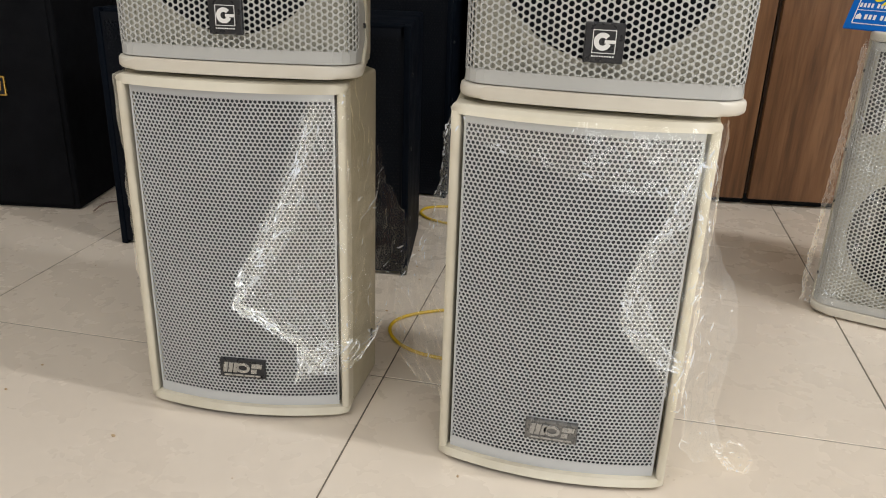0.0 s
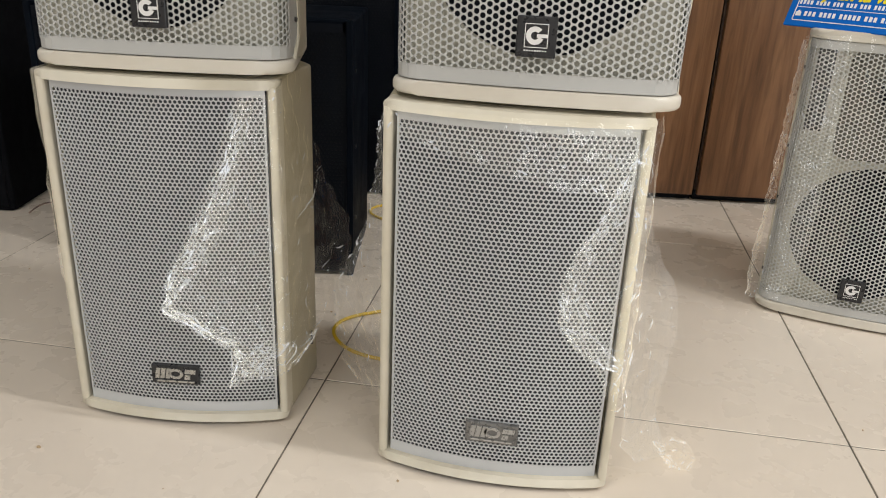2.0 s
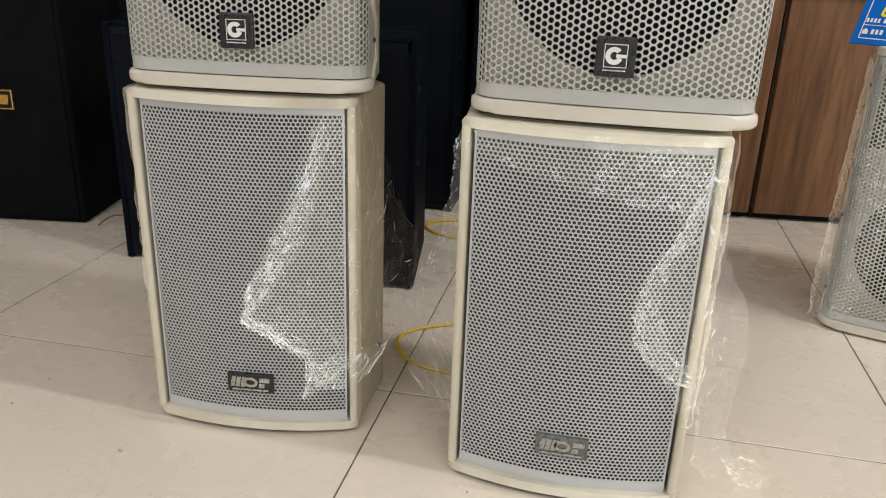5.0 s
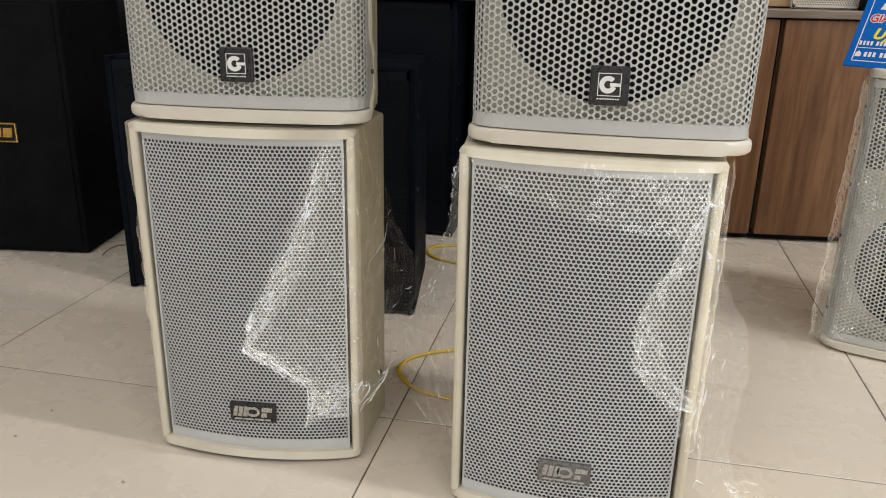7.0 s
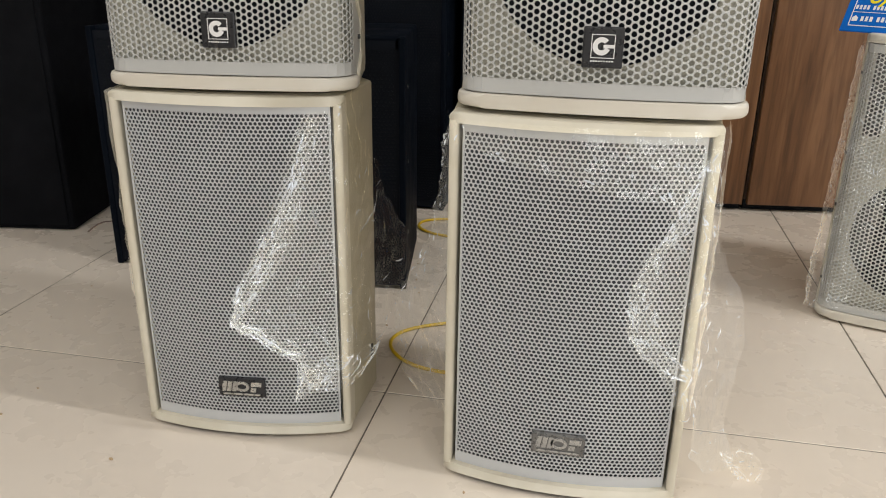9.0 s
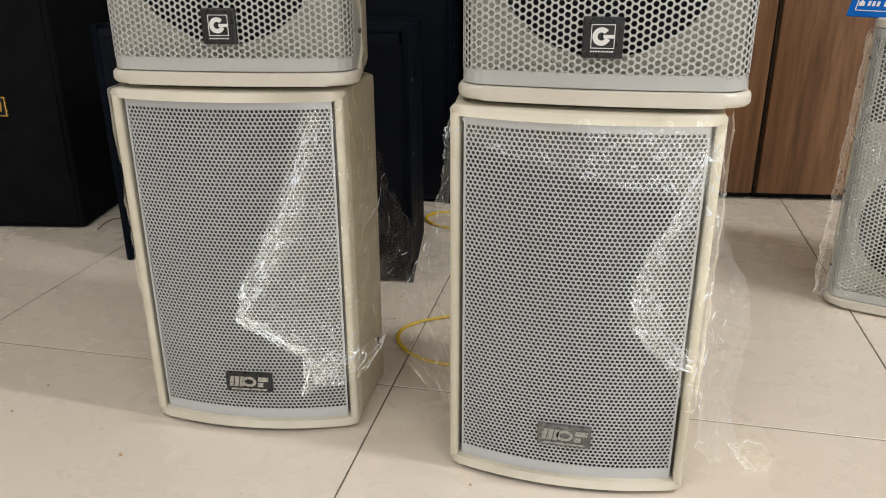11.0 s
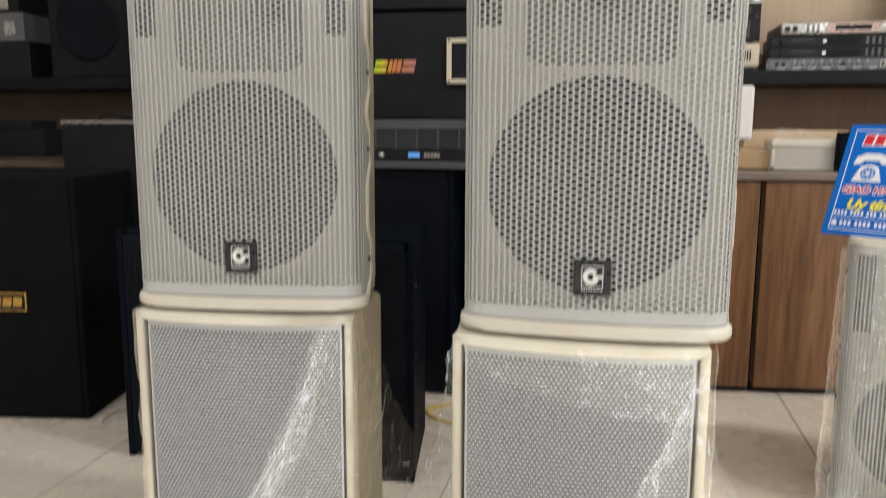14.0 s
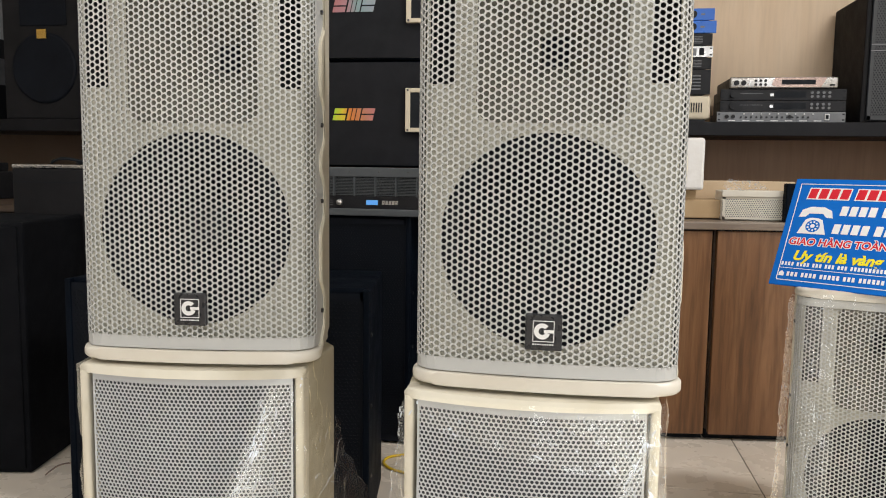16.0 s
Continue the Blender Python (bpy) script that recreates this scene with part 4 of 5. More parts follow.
# on the right counter: cardboard, styrofoam, white column speaker, black box
FORE = Matrix.Translation((-0.026, -0.12, 0))
tagged(part("carton", box(0.24, 0.53, 2.63, 2.78, CT + 0.003, 0.684, 0.003), CARD, m=FORE), "brown cardboard carton on the counter", "carton")
tagged(part("carton", box(0.22, 0.74, 2.79, 2.9, CT + 0.003, 0.737, 0.003), CARD_PALE, m=FORE), "pale cardboard carton behind a small white speaker", "carton")
tagged(part("foam_box", box(0.22, 0.444, 2.6, 2.785, 0.712, 0.86, 0.008), STYRO, m=FORE), "white styrofoam box on cartons", "foam box")
tagged(part("carton", box(0.22, 0.43, 2.64, 2.77, 0.6845, 0.7115, 0.002), CARD, m=FORE), "flat brown carton under a foam box", "carton")
wb = new("speaker")
part("body", box(0.497, 0.68, 2.612, 2.72, CT, 0.712, 0.004), CAP, wb)
part("backing", box(0.5, 0.677, 2.609, 2.6118, CT + 0.003, 0.696), DEV_GREY, wb)
prw = Profile([(0.5, 2.607), (0.677, 2.607)])
perforated("grille", prw, CT + 0.004, 0.694, 0.0062, 0.0036, False, (0.005, 0.004, 0.003), CAP, wb)
part("rim", box(0.496, 0.681, 2.602, 2.613, 0.694, 0.713, 0.003), CAP, wb)
wb.matrix_basis = FORE
tagged(wb, "small white speaker with perforated front lying on the counter", "speaker")
tagged(part("black_box", box(0.66, 0.74, 2.57, 2.605, CT, 0.735, 0.004), BLACK, m=FORE), "small black box on the counter", "box")

# ---- left part of the shelves ----
ls = new("speaker")
lx0, lx1 = -2.38, -1.99
part("body", box(lx0, lx1, 3.23, 3.58, SZ, 1.6, 0.008), BLACK_MATT, ls)
lc, lz = (lx0 + lx1) / 2, 1.165
part("horn_panel", box(lc - 0.11, lc + 0.11, 3.224, 3.231, 1.34, 1.56, 0.004), BLACK_GRILLE, ls)
lo = [[(x, 3.226 + dy, zz) for x, zz in ring_pts(lc, lz, r)] for r, dy in ((0.15, 0.004), (0.146, -0.006), (0.136, -0.004), (0.12, -0.002), (0.05, -0.001))]
part("woofer_ring", funnel(lo), BLACK_GRILLE, ls, "black round woofer with shiny rim", True)
part("name_plate", box(lc - 0.022, lc + 0.022, 3.212, 3.22, 1.285, 1.325, 0.002), GOLD, ls, "small gold plate")
tagged(ls, "large black speaker with round woofer and gold plate on a shelf", "speaker")
tagged(part("grey_case", box(-3.0, -2.45, 3.45, 3.6, SZ, 1.6, 0.006), DEV_GREY), "grey equipment case standing against the wall", "case")
rv = new("receiver")
part("case", box(-3.0, -2.565, 3.23, 3.5, 1.32, 1.45, 0.004), ALU, rv)
part("front_panel", box(-3.0, -2.6, 3.222, 3.23, 1.325, 1.445, 0.002), ALU, rv)
dots(rv, 3.222, [(-2.62, 1.41), (-2.62, 1.36), (-2.66, 1.36)], 0.012, STEEL)
tagged(rv, "silver stereo receiver with round knobs", "receiver")
d = rack_unit(-3.0, -2.52, 3.225, 1.23, 1.3195, DEV_BLACK, DEV_BLACK, "black player with a pale window in a stack", ears=False)
part("window", box(-2.64, -2.57, 3.2225, 3.2255, 1.245, 1.305), ALU, d)
d = rack_unit(-3.0, -2.5, 3.225, 1.11, 1.2295, DEV_GREY, DEV_GREY, "grey device wrapped in film in a stack", ears=False)
part("window", box(-2.6, -2.545, 3.2225, 3.2255, 1.135, 1.19), ALU, d)
d = rack_unit(-3.0, -2.48, 3.225, SZ, 1.1095, DEV_BLACK, DEV_BLACK, "black amplifier at the bottom of a stack", ears=False)
lb = new("case")
part("body", box(-1.575, -1.19, 2.225, 2.398, 0.001, 0.7475, 0.006), BLACK_MATT, lb)
part("lid_line", box(-1.574, -1.191, 2.2235, 2.2265, 0.706, 0.709), CONE, lb)
tagged(lb, "tall black equipment case standing before the counter", "case")
sl = new("player")
part("case", box(-1.575, -1.23, 2.225, 2.39, 0.748, 0.759, 0.003), ALU, sl)
part("front_gap", box(-1.57, -1.24, 2.2235, 2.2255, 0.7525, 0.7538), CONE, sl)
tagged(sl, "slim silver player on a black case", "player")
cable("cable", [(-1.49, 2.29, 0.764), (-1.47, 2.27, 0.772), (-1.43, 2.26, 0.778), (-1.39, 2.27, 0.772), (-1.37, 2.29, 0.764), (-1.42, 2.31, 0.764)], 0.0045, CONE, "coiled black cable on a slim player")
tagged(part("black_box", box(-2.4, -2.035, 2.72, 2.9, CT, 0.73, 0.004), BLACK_MATT), "small black box on the counter", "box")
tagged(part("black_box", box(-2.4, -2.1, 2.74, 2.88, 0.7305, 0.762, 0.004), BLACK_MATT), "small black box on another box", "box")

# ---- television on the upper shelf ----


def screen_material():
    m, nt, p = nodes_of("screen_picture")
    tc = nt.nodes.new("ShaderNodeTexCoord")
    sx = nt.nodes.new("ShaderNodeSeparateXYZ")
    link(nt, tc.outputs["Generated"], sx.inputs[0])
    n = noise_tex(nt, 5, 3)
    ad = nt.nodes.new("ShaderNodeMath")
    ad.operation = "MULTIPLY_ADD"
    ad.inputs[1].default_value, ad.inputs[2].default_value = 0.16, -0.08
    link(nt, n, ad.inputs[0])
    a2 = nt.nodes.new("ShaderNodeMath")
    link(nt, sx.outputs[0], a2.inputs[0])
    link(nt, ad.outputs[0], a2.inputs[1])
    col = ramp(nt, a2.outputs[0], [(0.0, (0.75, 0.95, 0.9)), (0.45, (0.8, 0.95, 0.88)), (0.6, (0.62, 0.5, 0.85)), (0.66, (0.35, 0.4, 0.85)), (0.78, (0.4, 0.5, 0.9)), (0.85, (0.1, 0.65, 0.3)), (0.9, (0.25, 0.4, 0.85))])
    p.inputs["Base Color"].default_value = (0.01, 0.01, 0.01, 1)
    p.inputs["Roughness"].default_value = 0.2
    link(nt, col, p.inputs["Emission Color"])
    p.inputs["Emission Strength"].default_value = 1.1
    return m


tv = new("television")
part("housing", box(-1.8, -0.65, 3.31, 3.36, 1.5725, 2.22, 0.006), DEV_BLACK, tv)
part("screen", box(-1.785, -0.665, 3.3055, 3.309, 1.59, 2.21), screen_material(), tv, "lit screen with a bright picture")
for x in (-1.5, -0.95):
    part("foot", box(x - 0.02, x + 0.02, 3.24, 3.43, 1.5702, 1.5728), DEV_BLACK, tv)
tagged(tv, "flat television with a bright lit screen on the upper shelf", "television")

# ---- blue shop sign leaning on the wrapped speaker ----
SWD, SHT = 0.37, 0.222
sg = new("sign")
part("board", box(0, SWD, 0, 0.004, 0, SHT, 0.001), SIGN_BLUE, sg)
lines = [rect(0.012, SWD - 0.012, SHT - 0.0125, SHT - 0.011), rect(0.012, SWD - 0.012, 0.0095, 0.011), rect(0.011, 0.0125, 0.011, SHT - 0.011), rect(SWD - 0.0125, SWD - 0.011, 0.011, SHT - 0.011), rect(0.012, SWD - 0.012, 0.034, 0.035)]
shapes("border_line", lines, -0.0003, 0.0004, WHITE, sg)


def words(text, x, z, size, mat, shear=0.0, stretch=1.0, fat=0.02):
    cu = bpy.data.curves.new("words", "FONT")
    cu.body, cu.size, cu.extrude, cu.shear, cu.offset = text, size, 0.0003, shear, size * fat
    tmp = bpy.data.objects.new("tmp", cu)
    me = bpy.data.meshes.new_from_object(tmp)
    bpy.data.objects.remove(tmp)
    me.transform(Matrix.Translation((x, -0.0006 if fat < 0.05 else -0.0002, z)) @ Matrix.Rotation(radians(90), 4, "X") @ Matrix.Diagonal((stretch, 1, 1, 1)))
    me.materials.clear()
    me.materials.append(mat)
    ob = new("lettering", me)
    ob.parent = sg


def line_of_bars(y0, y1, x, counts, wd, gap, space, mat, slant=0.0, grow=0.0):
    """Words as groups of thin upright bars."""
    polys = []
    for n_ in counts:
        for _ in range(n_):
            polys.append(rect(x - grow, x + wd + grow, y0 - grow, y1 + grow, slant))
            x += wd + gap
        x += space
    shapes("text_bar", polys, -0.0003 if not grow else -0.00005, 0.0004 if not grow else 0.0003, mat, sg)


line_of_bars(0.18, 0.2005, 0.029, (4, 5, 5), 0.0145, 0.0042, 0.0085, WHITE, 0.003, 0.0021)
line_of_bars(0.18, 0.2005, 0.029, (4, 5, 5), 0.0145, 0.0042, 0.0085, RED, 0.003)
line_of_bars(0.146, 0.1655, 0.092, (4, 3, 3), 0.0118, 0.004, 0.0062, WHITE, 0.002)
line_of_bars(0.109, 0.1285, 0.086, (4, 3, 3), 0.0118, 0.004, 0.0062, WHITE, 0.002)
words("GIAO HÀNG TOÀN Q", 0.016, 0.083, 0.0195, WHITE, 0.1, 0.97, 0.09)
words("GIAO HÀNG TOÀN Q", 0.016, 0.083, 0.0195, RED, 0.1, 0.97)
words("Uy tín là vàng", 0.03, 0.052, 0.027, YELLOW_INK, 0.25, 1.0, 0.035)
line_of_bars(0.0395, 0.047, 0.014, (4, 4, 3, 3, 3, 11), 0.0036, 0.0023, 0.0036, WHITE)
line_of_bars(0.0185, 0.027, 0.028, (3, 4, 5, 3, 6, 3), 0.0044, 0.0026, 0.0042, WHITE)
part("house_mark", flat_shape([[(0.014, 0.018), (0.023, 0.018), (0.023, 0.0245), (0.0185, 0.0285), (0.014, 0.0245)]], -0.0003, 0.0004), WHITE, sg)
tel = [[(0.026, 0.106), (0.076, 0.106), (0.066, 0.135), (0.058, 0.139), (0.044, 0.139), (0.036, 0.135)], [(0.022, 0.14), (0.034, 0.141), (0.04, 0.148), (0.064, 0.148), (0.07, 0.141), (0.082, 0.14), (0.078, 0.155), (0.064, 0.162), (0.04, 0.162), (0.026, 0.155)]]
ph = part("telephone_mark", flat_shape(tel, -0.0003, 0.0004), WHITE, sg)
dial = [(0.051 + 0.0125 * math.cos(t), 0.122 + 0.0125 * math.sin(t)) for t in np.linspace(0, 6.28, 24, False)]
part("dial", flat_shape([dial], -0.0007, 0.0003), SIGN_BLUE, ph)
part("dial_hub", flat_shape([[(0.051 + 0.004 * math.cos(t), 0.122 + 0.004 * math.sin(t)) for t in np.linspace(0, 6.28, 16, False)]] + [[(0.051 + 0.0085 * math.cos(a) + 0.0018 * math.cos(t), 0.122 + 0.0085 * math.sin(a) + 0.0018 * math.sin(t)) for t in np.linspace(0, 6.28, 8, False)] for a in np.linspace(0, 6.28, 9, False)], -0.001, 0.0003), WHITE, ph)
bl = Vector((0.438, 1.772, 0.5475))
yaw, lean = radians(-35), radians(30)
rt = Vector((math.cos(yaw), math.sin(yaw), 0))
back = Vector((-math.sin(yaw), math.cos(yaw), 0))
up = Vector((0, 0, math.cos(lean))) + back * math.sin(lean)
back = up.cross(rt).normalized()
sg.matrix_basis = Matrix.Translation(bl) @ Matrix((rt, back, up)).transposed().to_4x4() @ Matrix.Scale(1.07, 4)
tagged(sg, "blue shop sign with red and yellow lettering on a speaker", "sign")

# ---- clear plastic film ----


def glint_fold_part(verts, n, cols, seed, edge_count, inner_count, longest, parent):
    """Sharp fold ridges that follow the sheet: thin tapered strips, a little proud, whitened to paint its glints."""
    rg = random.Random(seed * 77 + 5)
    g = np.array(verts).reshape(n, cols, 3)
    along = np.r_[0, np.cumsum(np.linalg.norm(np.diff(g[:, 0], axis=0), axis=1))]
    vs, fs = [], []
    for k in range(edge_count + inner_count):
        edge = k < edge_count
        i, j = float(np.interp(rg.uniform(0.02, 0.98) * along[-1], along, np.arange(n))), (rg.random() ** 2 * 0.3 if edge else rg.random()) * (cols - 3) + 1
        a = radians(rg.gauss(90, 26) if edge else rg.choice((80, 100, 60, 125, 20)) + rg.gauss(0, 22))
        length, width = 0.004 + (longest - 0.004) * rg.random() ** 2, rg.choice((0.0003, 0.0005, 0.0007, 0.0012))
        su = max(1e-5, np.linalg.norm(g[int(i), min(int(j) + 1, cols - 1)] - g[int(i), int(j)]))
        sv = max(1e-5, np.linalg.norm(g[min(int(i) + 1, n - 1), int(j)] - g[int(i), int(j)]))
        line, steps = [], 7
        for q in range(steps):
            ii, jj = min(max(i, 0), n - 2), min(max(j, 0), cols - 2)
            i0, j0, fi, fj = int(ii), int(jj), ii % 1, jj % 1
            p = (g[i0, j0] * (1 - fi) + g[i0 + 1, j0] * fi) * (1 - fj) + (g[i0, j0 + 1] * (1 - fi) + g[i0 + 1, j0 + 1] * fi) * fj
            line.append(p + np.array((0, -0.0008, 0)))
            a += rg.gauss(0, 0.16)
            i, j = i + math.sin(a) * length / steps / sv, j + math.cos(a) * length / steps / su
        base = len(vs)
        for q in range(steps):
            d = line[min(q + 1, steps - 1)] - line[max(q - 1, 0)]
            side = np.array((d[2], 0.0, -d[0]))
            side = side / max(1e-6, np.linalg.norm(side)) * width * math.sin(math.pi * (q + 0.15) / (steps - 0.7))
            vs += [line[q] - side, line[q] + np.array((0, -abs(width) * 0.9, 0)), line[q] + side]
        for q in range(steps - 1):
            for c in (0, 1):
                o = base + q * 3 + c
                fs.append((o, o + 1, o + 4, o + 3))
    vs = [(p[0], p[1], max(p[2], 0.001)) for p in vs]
    tagged(from_arrays("crease", vs, fs, FILM_GLINT, parent), "white fold strips painted as glints on clear plastic film", kind="stuff")


def film(rows, cols, amp, seed, material, label, m, fold=0.0, per=10, streak=0.0, creases=(40, 30, 0.02)):
    """A crumpled sheet lofted between pairs of edge points, given from top to bottom in a speaker's own frame."""
    rows = [(np.array(a, float), np.array(c, float), (np.array(b_, float) if b_ is not None else None)) for a, c, b_ in rows]
    out = []
    for i in range(len(rows) - 1):
        for k in range(per):
            f = k / per
            ra, rb = rows[i], rows[i + 1]
            mid = [None if r[2] is None else r[2] for r in (ra, rb)]
            a, c = ra[0] * (1 - f) + rb[0] * f, ra[1] * (1 - f) + rb[1] * f
            b_ = mid[0] * (1 - f) + mid[1] * f if mid[0] is not None and mid[1] is not None else (a + c) / 2
            out.append((a, b_, c))
    a, c, b_ = rows[-1]
    out.append((a, b_ if b_ is not None else (a + c) / 2, c))
    verts, faces = [], []
    n = len(out)
    for i, (a, b_, c) in enumerate(out):
        for k in range(cols):
            u = k / (cols - 1)
            p = (1 - u) ** 2 * a + 2 * u * (1 - u) * (2 * b_ - (a + c) / 2) + u * u * c
            q = Vector(p * 26) + Vector((seed * 7.1, seed * 3.3, 0))
            w = noise.noise(q) + 0.55 * noise.noise(q * 2.3)
            q2 = Vector((p[0] * 95, p[1] * 95, p[2] * 45)) + Vector((seed * 5.3, 0, seed))
            w += 0.75 * (0.5 - abs(noise.noise(q2))) + 0.3 * (0.5 - abs(noise.noise(q2 * 2.1)))
            edge = fold * math.exp(-u / 0.18) * (noise.noise(Vector((i * 0.55, seed, u * 9))) + 0.5 * noise.noise(Vector((i * 1.3, seed, u * 17))))
            w2 = noise.noise(q * 1.7 + Vector((9, 4, 2)))
            if streak:
                # long folds that run down the sheet
                sl = Vector((u * 6.5 + 0.5 * noise.noise(Vector((i * 0.05, seed, 1))), i * 0.028, seed * 3.7))
                w = 0.35 * w + streak * ((0.5 - abs(noise.noise(sl))) * 1.5 + 0.5 * noise.noise(sl * 2.7))
            verts.append((p[0] + amp * 0.5 * w2 + edge * 0.4, p[1] - amp * w - edge, max(p[2] + amp * 0.4 * w2, 0.002)))
    for i in range(n - 1):
        for k in range(cols - 1):
            faces.append((i * cols + k, (i + 1) * cols + k, (i + 1) * cols + k + 1, i * cols + k + 1))
    ob = from_arrays("plastic_film", verts, faces, material, None, "", True)
    # painted glint strips laid over the sheet
    glint_fold_part(verts, n, cols, seed, *creases, ob)
    ob.matrix_basis = m
    return tagged(ob, label, "plastic film", "clear plastic films")


M1, M2, M3 = m1.matrix_basis.copy(), m2.matrix_basis.copy(), pose(0.633, 1.678, 0.0055, 0, 0, -14)
fy = -0.012
# front flap on the left stack's floor speaker
film([((0.105, fy, 0.47), (0.155, 0.0, 0.475), None), ((0.08, fy - 0.004, 0.4), (0.156, 0.0, 0.4), None), ((0.045, fy - 0.012, 0.31), (0.157, 0.0, 0.31), None), ((0.01, fy - 0.02, 0.235), (0.158, -0.002, 0.235), None), ((0.0, fy - 0.022, 0.187), (0.16, -0.005, 0.19), None), ((0.04, fy - 0.022, 0.165), (0.163, -0.006, 0.168), None), ((0.092, fy - 0.02, 0.134), (0.16, -0.008, 0.135), None), ((0.088, fy - 0.02, 0.085), (0.13, -0.02, 0.09), None)], 90, 0.006, 1, FILM, "crumpled clear plastic film hanging over a speaker grille", M2, 0.012, 30, 0.0, (70, 60, 0.035))
# crumple along its hanging edge
film([((0.112, fy - 0.002, 0.468), (0.13, fy - 0.004, 0.468), None), ((0.088, fy - 0.014, 0.38), (0.112, fy - 0.014, 0.385), None), ((0.04, fy - 0.024, 0.285), (0.09, fy - 0.02, 0.3), None), ((0.008, fy - 0.03, 0.228), (0.056, fy - 0.024, 0.25), None), ((0.008, fy - 0.03, 0.206), (0.026, fy - 0.028, 0.214), None), ((0.001, fy - 0.028, 0.185), (0.014, fy - 0.028, 0.194), None), ((0.04, fy - 0.03, 0.163), (0.05, fy - 0.028, 0.172), None), ((0.09, fy - 0.03, 0.134), (0.1, fy - 0.028, 0.146), None), ((0.09, fy - 0.032, 0.1), (0.135, fy - 0.032, 0.125), None), ((0.085, fy - 0.026, 0.075), (0.115, fy - 0.026, 0.085), None)], 60, 0.010, 2, FILM_FOLDS, "bunched folds of clear plastic film on a speaker", M2, 0.012, 28, 0.9, (130, 170, 0.045))
film([((0.135, -0.016, 0.14), (0.2, 0.06, 0.15), (0.165, -0.012, 0.14)), ((0.1, -0.03, 0.115), (0.19, 0.05, 0.12), (0.162, -0.02, 0.115)), ((0.1, -0.03, 0.085), (0.17, 0.02, 0.1), (0.155, -0.022, 0.09))], 60, 0.010, 13, FILM_FOLDS, "twisted strand of clear plastic film round a speaker's edge", M2, 0.012, 20, 0.0, (50, 110, 0.03))
# pale fold lines on the other floor speaker
film([((0.134, -0.018, 0.46), (0.15, -0.014, 0.462), None), ((0.12, -0.026, 0.42), (0.136, -0.02, 0.425), None), ((0.106, -0.03, 0.377), (0.122, -0.026, 0.38), None), ((0.08, -0.035, 0.338), (0.1, -0.031, 0.345), None), ((0.069, -0.038, 0.298), (0.096, -0.034, 0.3), None), ((0.07, -0.038, 0.255), (0.1, -0.034, 0.265), None), ((0.084, -0.036, 0.226), (0.112, -0.03, 0.24), None), ((0.12, -0.03, 0.197), (0.138, -0.022, 0.212), None), ((0.144, -0.018, 0.184), (0.156, -0.01, 0.196), None)], 40, 0.007, 14, FILM_EDGE, "pale folded edge of plastic film on a grille", M1, 0.008, 26, 0.8, (50, 90, 0.03))
# side billow
film([((0.15, -0.004, 0.49), (0.15, 0.16, 0.49), (0.157, 0.08, 0.492)), ((0.154, -0.004, 0.4), (0.155, 0.17, 0.4), (0.163, 0.09, 0.4)), ((0.155, -0.002, 0.3), (0.175, 0.19, 0.31), (0.168, 0.09, 0.3)), ((0.156, -0.004, 0.22), (0.215, 0.2, 0.25), (0.18, 0.09, 0.23)), ((0.158, -0.006, 0.165), (0.215, 0.17, 0.2), (0.18, 0.08, 0.18)), ((0.16, -0.01, 0.12), (0.19, 0.1, 0.13), (0.175, 0.04, 0.125))], 90, 0.012, 3, FILM_CLEAR, "clear plastic film billowing from the side of a speaker", M2, 0.004, 26, 0.0, (14, 26, 0.03))
# left edge wrap of the left stack
film([((-0.158, 0.06, 0.49), (-0.152, -0.006, 0.492), None), ((-0.162, 0.06, 0.35), (-0.152, -0.006, 0.35), None), ((-0.165, 0.06, 0.25), (-0.152, -0.004, 0.26), None), ((-0.156, 0.06, 0.15), (-0.152, -0.002, 0.17), None)], 12, 0.006, 4, FILM, "clear plastic film clinging to a speaker's side", M2, 0.006, 12)
# right floor speaker: front flap
film([((0.02, -0.026, 0.475), (0.152, -0.004, 0.478), None), ((0.1, -0.022, 0.43), (0.156, -0.004, 0.43), None), ((0.105, -0.026, 0.378), (0.157, -0.004, 0.378), None), ((0.078, -0.032, 0.34), (0.157, -0.004, 0.335), None), ((0.068, -0.034, 0.298), (0.157, -0.004, 0.29), None), ((0.069, -0.034, 0.255), (0.157, -0.004, 0.245), None), ((0.084, -0.034, 0.224), (0.158, -0.006, 0.22), None), ((0.12, -0.03, 0.19), (0.158, -0.006, 0.19), None), ((0.135, -0.022, 0.15), (0.158, -0.006, 0.15), None)], 90, 0.0055, 5, FILM, "clear plastic film hanging over a grey grille", M1, 0.01, 26, 0.0, (30, 60, 0.03))
# its top left strip
film([((-0.148, -0.006, 0.485), (0.14, -0.008, 0.485), (0.0, -0.028, 0.486)), ((-0.146, -0.008, 0.458), (0.142, -0.01, 0.44), (0.0, -0.03, 0.448)), ((-0.1, -0.02, 0.445), (0.143, -0.01, 0.4), (0.03, -0.032, 0.415))], 60, 0.003, 6, FILM, "clear plastic film stretched along a speaker's top edge", M1, 0.002, 12, 0.0, (4, 46, 0.014))
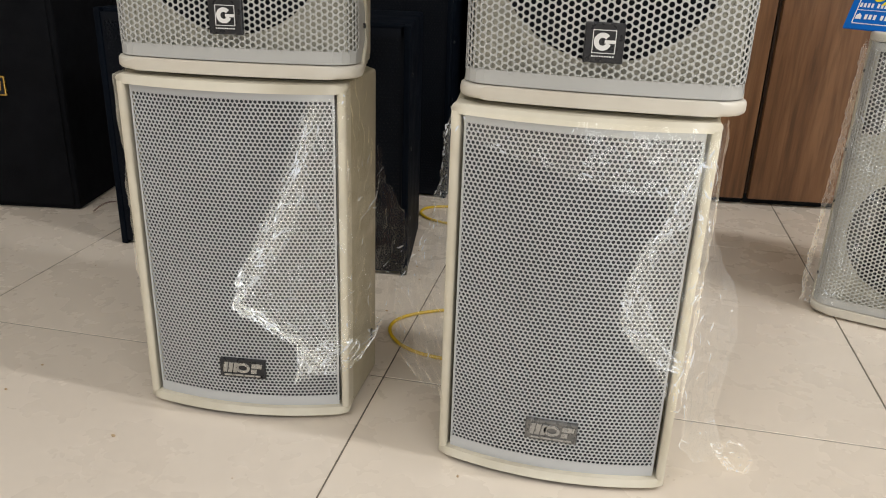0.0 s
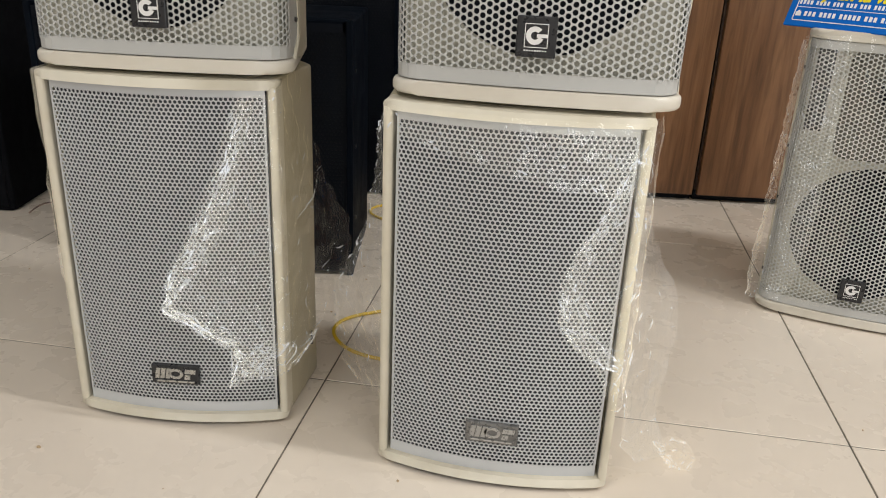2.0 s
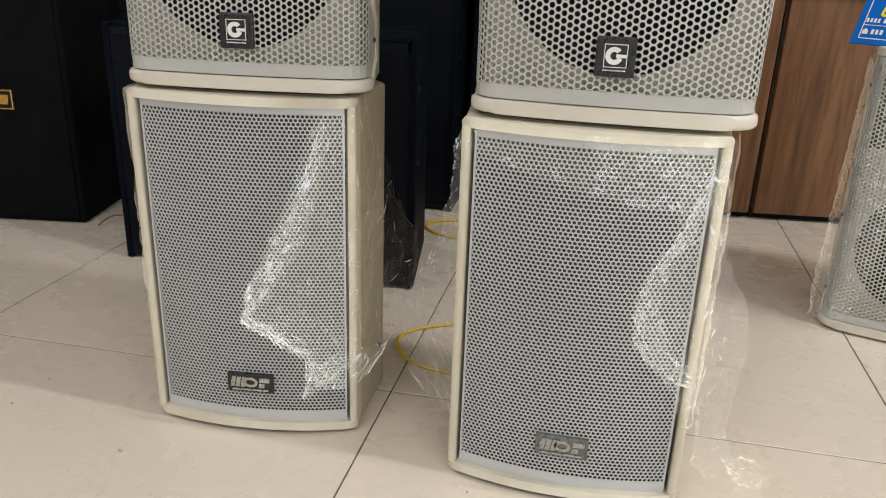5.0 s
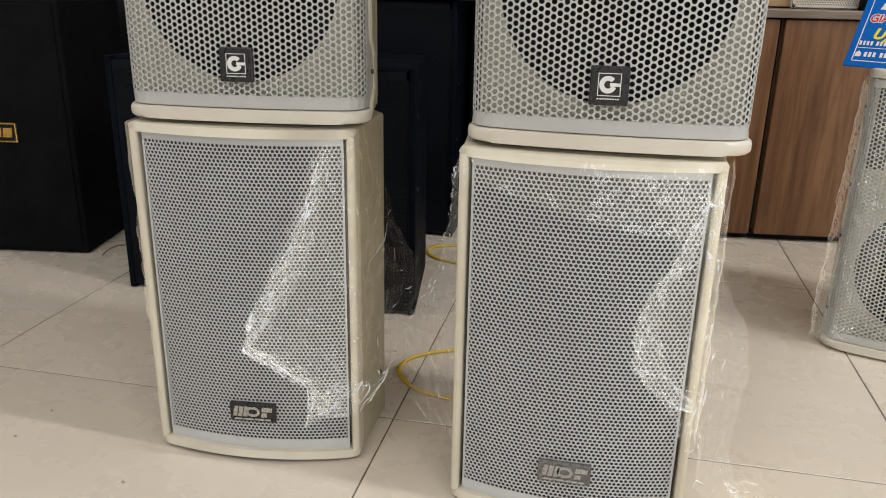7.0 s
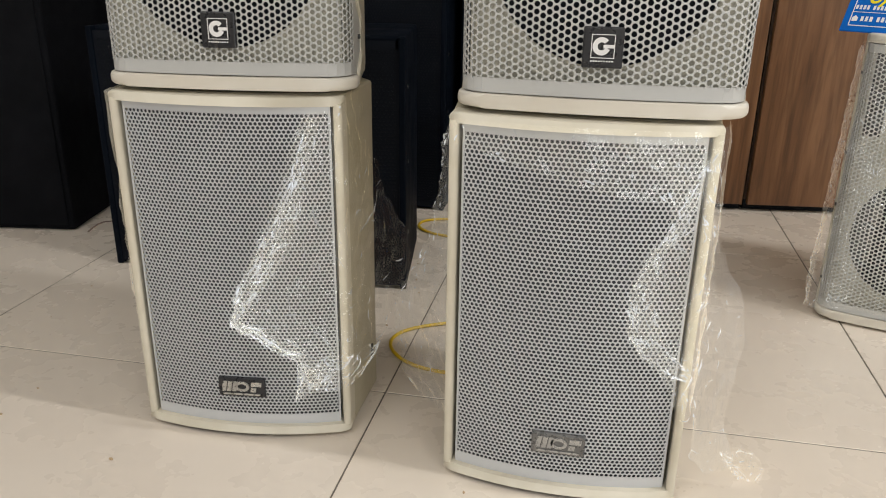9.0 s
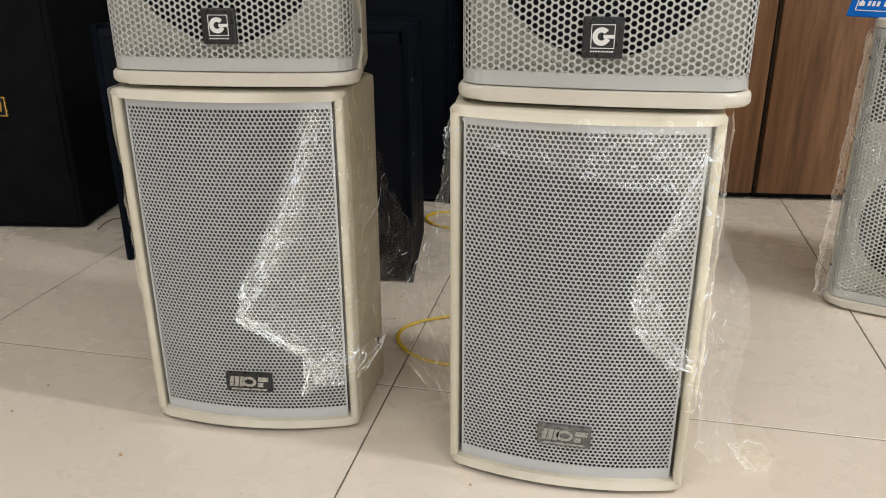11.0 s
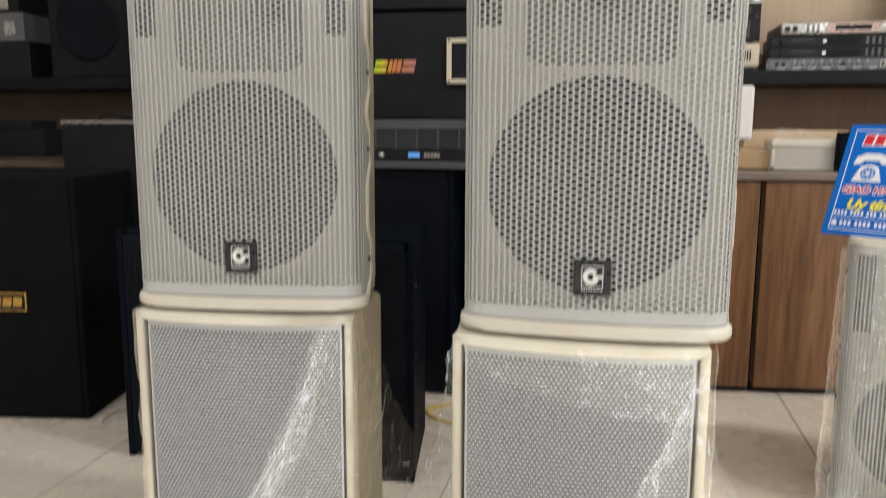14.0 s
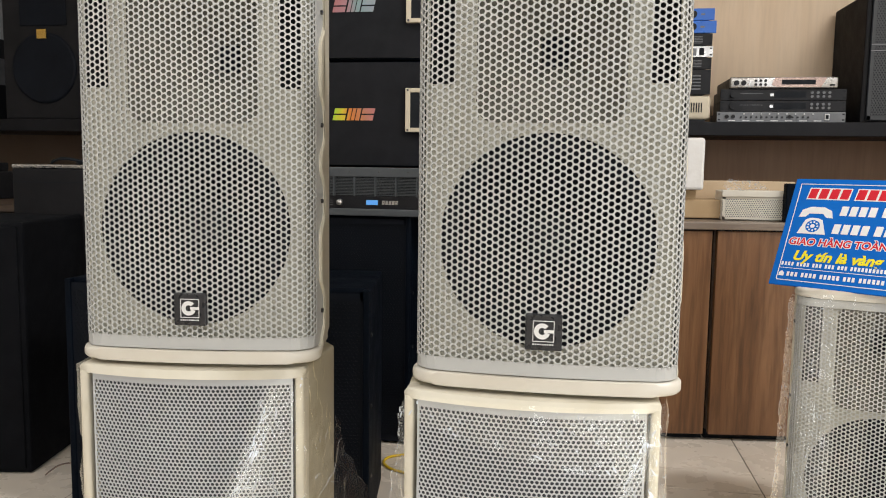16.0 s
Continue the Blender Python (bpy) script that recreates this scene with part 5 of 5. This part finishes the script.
# trailing sheet to the floor on its right side
film([((0.152, -0.006, 0.36), (0.163, 0.06, 0.37), None), ((0.154, -0.006, 0.28), (0.19, 0.09, 0.3), None), ((0.155, -0.008, 0.22), (0.222, 0.1, 0.245), None), ((0.156, -0.01, 0.17), (0.227, 0.09, 0.19), None), ((0.158, -0.01, 0.12), (0.215, 0.07, 0.13), None), ((0.163, -0.005, 0.075), (0.21, 0.05, 0.08), None), ((0.19, 0.02, 0.03), (0.235, 0.05, 0.03), None)], 60, 0.007, 7, FILM_HAZE, "loose plastic film trailing from a speaker towards the floor", M1, 0.004, 12, 0.0, (14, 16, 0.03))
# its torn end on the tiles
film([((0.225, 1.17, 0.026), (0.26, 1.19, 0.024), None), ((0.235, 1.165, 0.012), (0.285, 1.18, 0.012), None), ((0.24, 1.15, 0.014), (0.29, 1.16, 0.006), None), ((0.25, 1.138, 0.005), (0.28, 1.142, 0.004), None)], 34, 0.006, 15, FILM, "torn scrap of clear plastic film on the floor tiles", Matrix.Identity(4), 0.006, 10, 0.0, (16, 40, 0.016))
# right stile wrap
film([((0.14, -0.008, 0.492), (0.164, 0.05, 0.49), (0.157, 0.0, 0.492)), ((0.142, -0.01, 0.36), (0.166, 0.05, 0.36), (0.158, 0.0, 0.36)), ((0.144, -0.01, 0.22), (0.166, 0.06, 0.24), (0.158, 0.0, 0.23)), ((0.146, -0.008, 0.12), (0.164, 0.05, 0.12), (0.158, 0.0, 0.12))], 34, 0.006, 8, FILM_SOFT, "clear plastic film clinging to a speaker's edge", M1, 0.008, 30, 0.0, (16, 30, 0.018))
# left side of it
film([((-0.155, 0.01, 0.484), (-0.15, -0.004, 0.486), None), ((-0.166, 0.03, 0.44), (-0.151, -0.005, 0.44), None), ((-0.172, 0.04, 0.38), (-0.151, -0.005, 0.38), None), ((-0.185, 0.06, 0.33), (-0.151, -0.005, 0.33), None), ((-0.215, 0.09, 0.26), (-0.152, -0.002, 0.27), None), ((-0.25, 0.13, 0.2), (-0.152, 0.0, 0.22), None), ((-0.262, 0.16, 0.13), (-0.153, 0.02, 0.16), None), ((-0.255, 0.17, 0.06), (-0.154, 0.04, 0.1), None), ((-0.235, 0.17, 0.02), (-0.155, 0.05, 0.05), None)], 70, 0.009, 9, FILM_HAZE, "hazy clear plastic film hanging beside a speaker", M1, 0.012, 16, 0.0, (55, 8, 0.022))
# wrap of the right-hand speaker
film([((-0.156, 0.1, 0.5), (-0.1, -0.016, 0.535), (-0.166, -0.002, 0.53)), ((-0.16, 0.09, 0.4), (-0.09, -0.016, 0.42), (-0.168, -0.004, 0.42)), ((-0.166, 0.08, 0.28), (-0.085, -0.016, 0.3), (-0.17, -0.004, 0.29)), ((-0.172, 0.07, 0.16), (-0.09, -0.014, 0.17), (-0.172, -0.006, 0.16)), ((-0.176, 0.06, 0.07), (-0.1, -0.012, 0.08), (-0.176, -0.008, 0.07)), ((-0.175, 0.05, 0.01), (-0.12, -0.01, 0.03), (-0.176, -0.008, 0.02))], 90, 0.009, 10, FILM_WRAP, "clear plastic film wrapped round a white speaker", M3, 0.010, 30, 0.0, (40, 60, 0.02))
film([((-0.1, -0.016, 0.535), (-0.03, -0.016, 0.535), None), ((-0.1, -0.017, 0.4), (-0.03, -0.017, 0.4), None), ((-0.1, -0.017, 0.25), (-0.03, -0.017, 0.25), None), ((-0.1, -0.016, 0.1), (-0.03, -0.016, 0.1), None), ((-0.12, -0.014, 0.03), (-0.03, -0.014, 0.03), None)], 50, 0.003, 11, FILM_THIN, "clear plastic film over a speaker's grille", M3, 0.0, 12, 0.0, (0, 22, 0.012))
# scrap on the white counter speaker
film([((0.52, 2.66, 0.745), (0.6, 2.66, 0.74), None), ((0.5, 2.63, 0.725), (0.63, 2.63, 0.722), None), ((0.51, 2.605, 0.714), (0.63, 2.604, 0.714), None)], 24, 0.008, 12, FILM_MILKY, "scrap of clear plastic film on a white speaker", FORE, 0.004, 8)

# ---- cables on the floor ----
cable("cable", [(-0.03, 1.6, 0.004), (-0.15, 1.555, 0.004), (-0.26, 1.505, 0.004), (-0.31, 1.46, 0.004), (-0.315, 1.41, 0.004), (-0.28, 1.36, 0.004), (-0.23, 1.335, 0.004), (-0.15, 1.33, 0.004), (-0.02, 1.36, 0.004)], 0.0032, YELLOW, "thin yellow cable looped on the floor")
cable("cable", [(-0.2, 1.98, 0.004), (-0.35, 2.0, 0.004), (-0.42, 2.06, 0.004), (-0.4, 2.13, 0.004), (-0.25, 2.15, 0.004), (-0.1, 2.12, 0.004)], 0.0035, YELLOW, "thin yellow cable coiled before a subwoofer")
cable("cable", [(-1.2, 1.82, 0.004), (-1.19, 1.85, 0.02), (-1.17, 1.885, 0.014), (-1.12, 1.91, 0.006), (-1.04, 1.93, 0.004)], 0.002, CHAMPAGNE, "short reddish grey wire on the floor")

rng = random.Random(5)
crumbs = bmesh.new()
for k in range(46):
    cx_, cy_, cr_ = rng.uniform(-1.0, 0.9), rng.uniform(0.75, 1.9), rng.uniform(0.0008, 0.0028)
    bmesh.ops.create_icosphere(crumbs, subdivisions=1, radius=cr_, matrix=pose(cx_, cy_, cr_ * 0.3, 0, 0, rng.uniform(0, 180)) @ Matrix.Diagonal((1.6, 1, 0.45, 1)))
tagged(part("floor_crumbs", crumbs, CARD), "scattered tiny crumbs and dust on the tile floor", "crumbs", kind="stuff")

# ---- floor tiles ----
tiles = {}
for i in range(-5, 5):
    for j in range(-6, 4):
        x0, y0 = max(TX + T * i, X0), max(TY + T * j, Y0)
        x1, y1 = min(TX + T * (i + 1), X1), min(TY + T * (j + 1), Y1)
        if x1 - x0 < 0.03 or y1 - y0 < 0.03:
            continue
        key = (round(x1 - x0, 3), round(y1 - y0, 3))
        if key not in tiles:
            b = box(0.0013, key[0] - 0.0013, 0.0013, key[1] - 0.0013, -0.012, 0.0, 0.0007, 1)
            tiles[key] = bpy.data.meshes.new("tile")
            b.to_mesh(tiles[key])
            b.free()
            tiles[key].materials.append(TILE)
        t_ob = new("tile", tiles[key])
        t_ob.parent = floor
        t_ob.location = (x0, y0, 0)
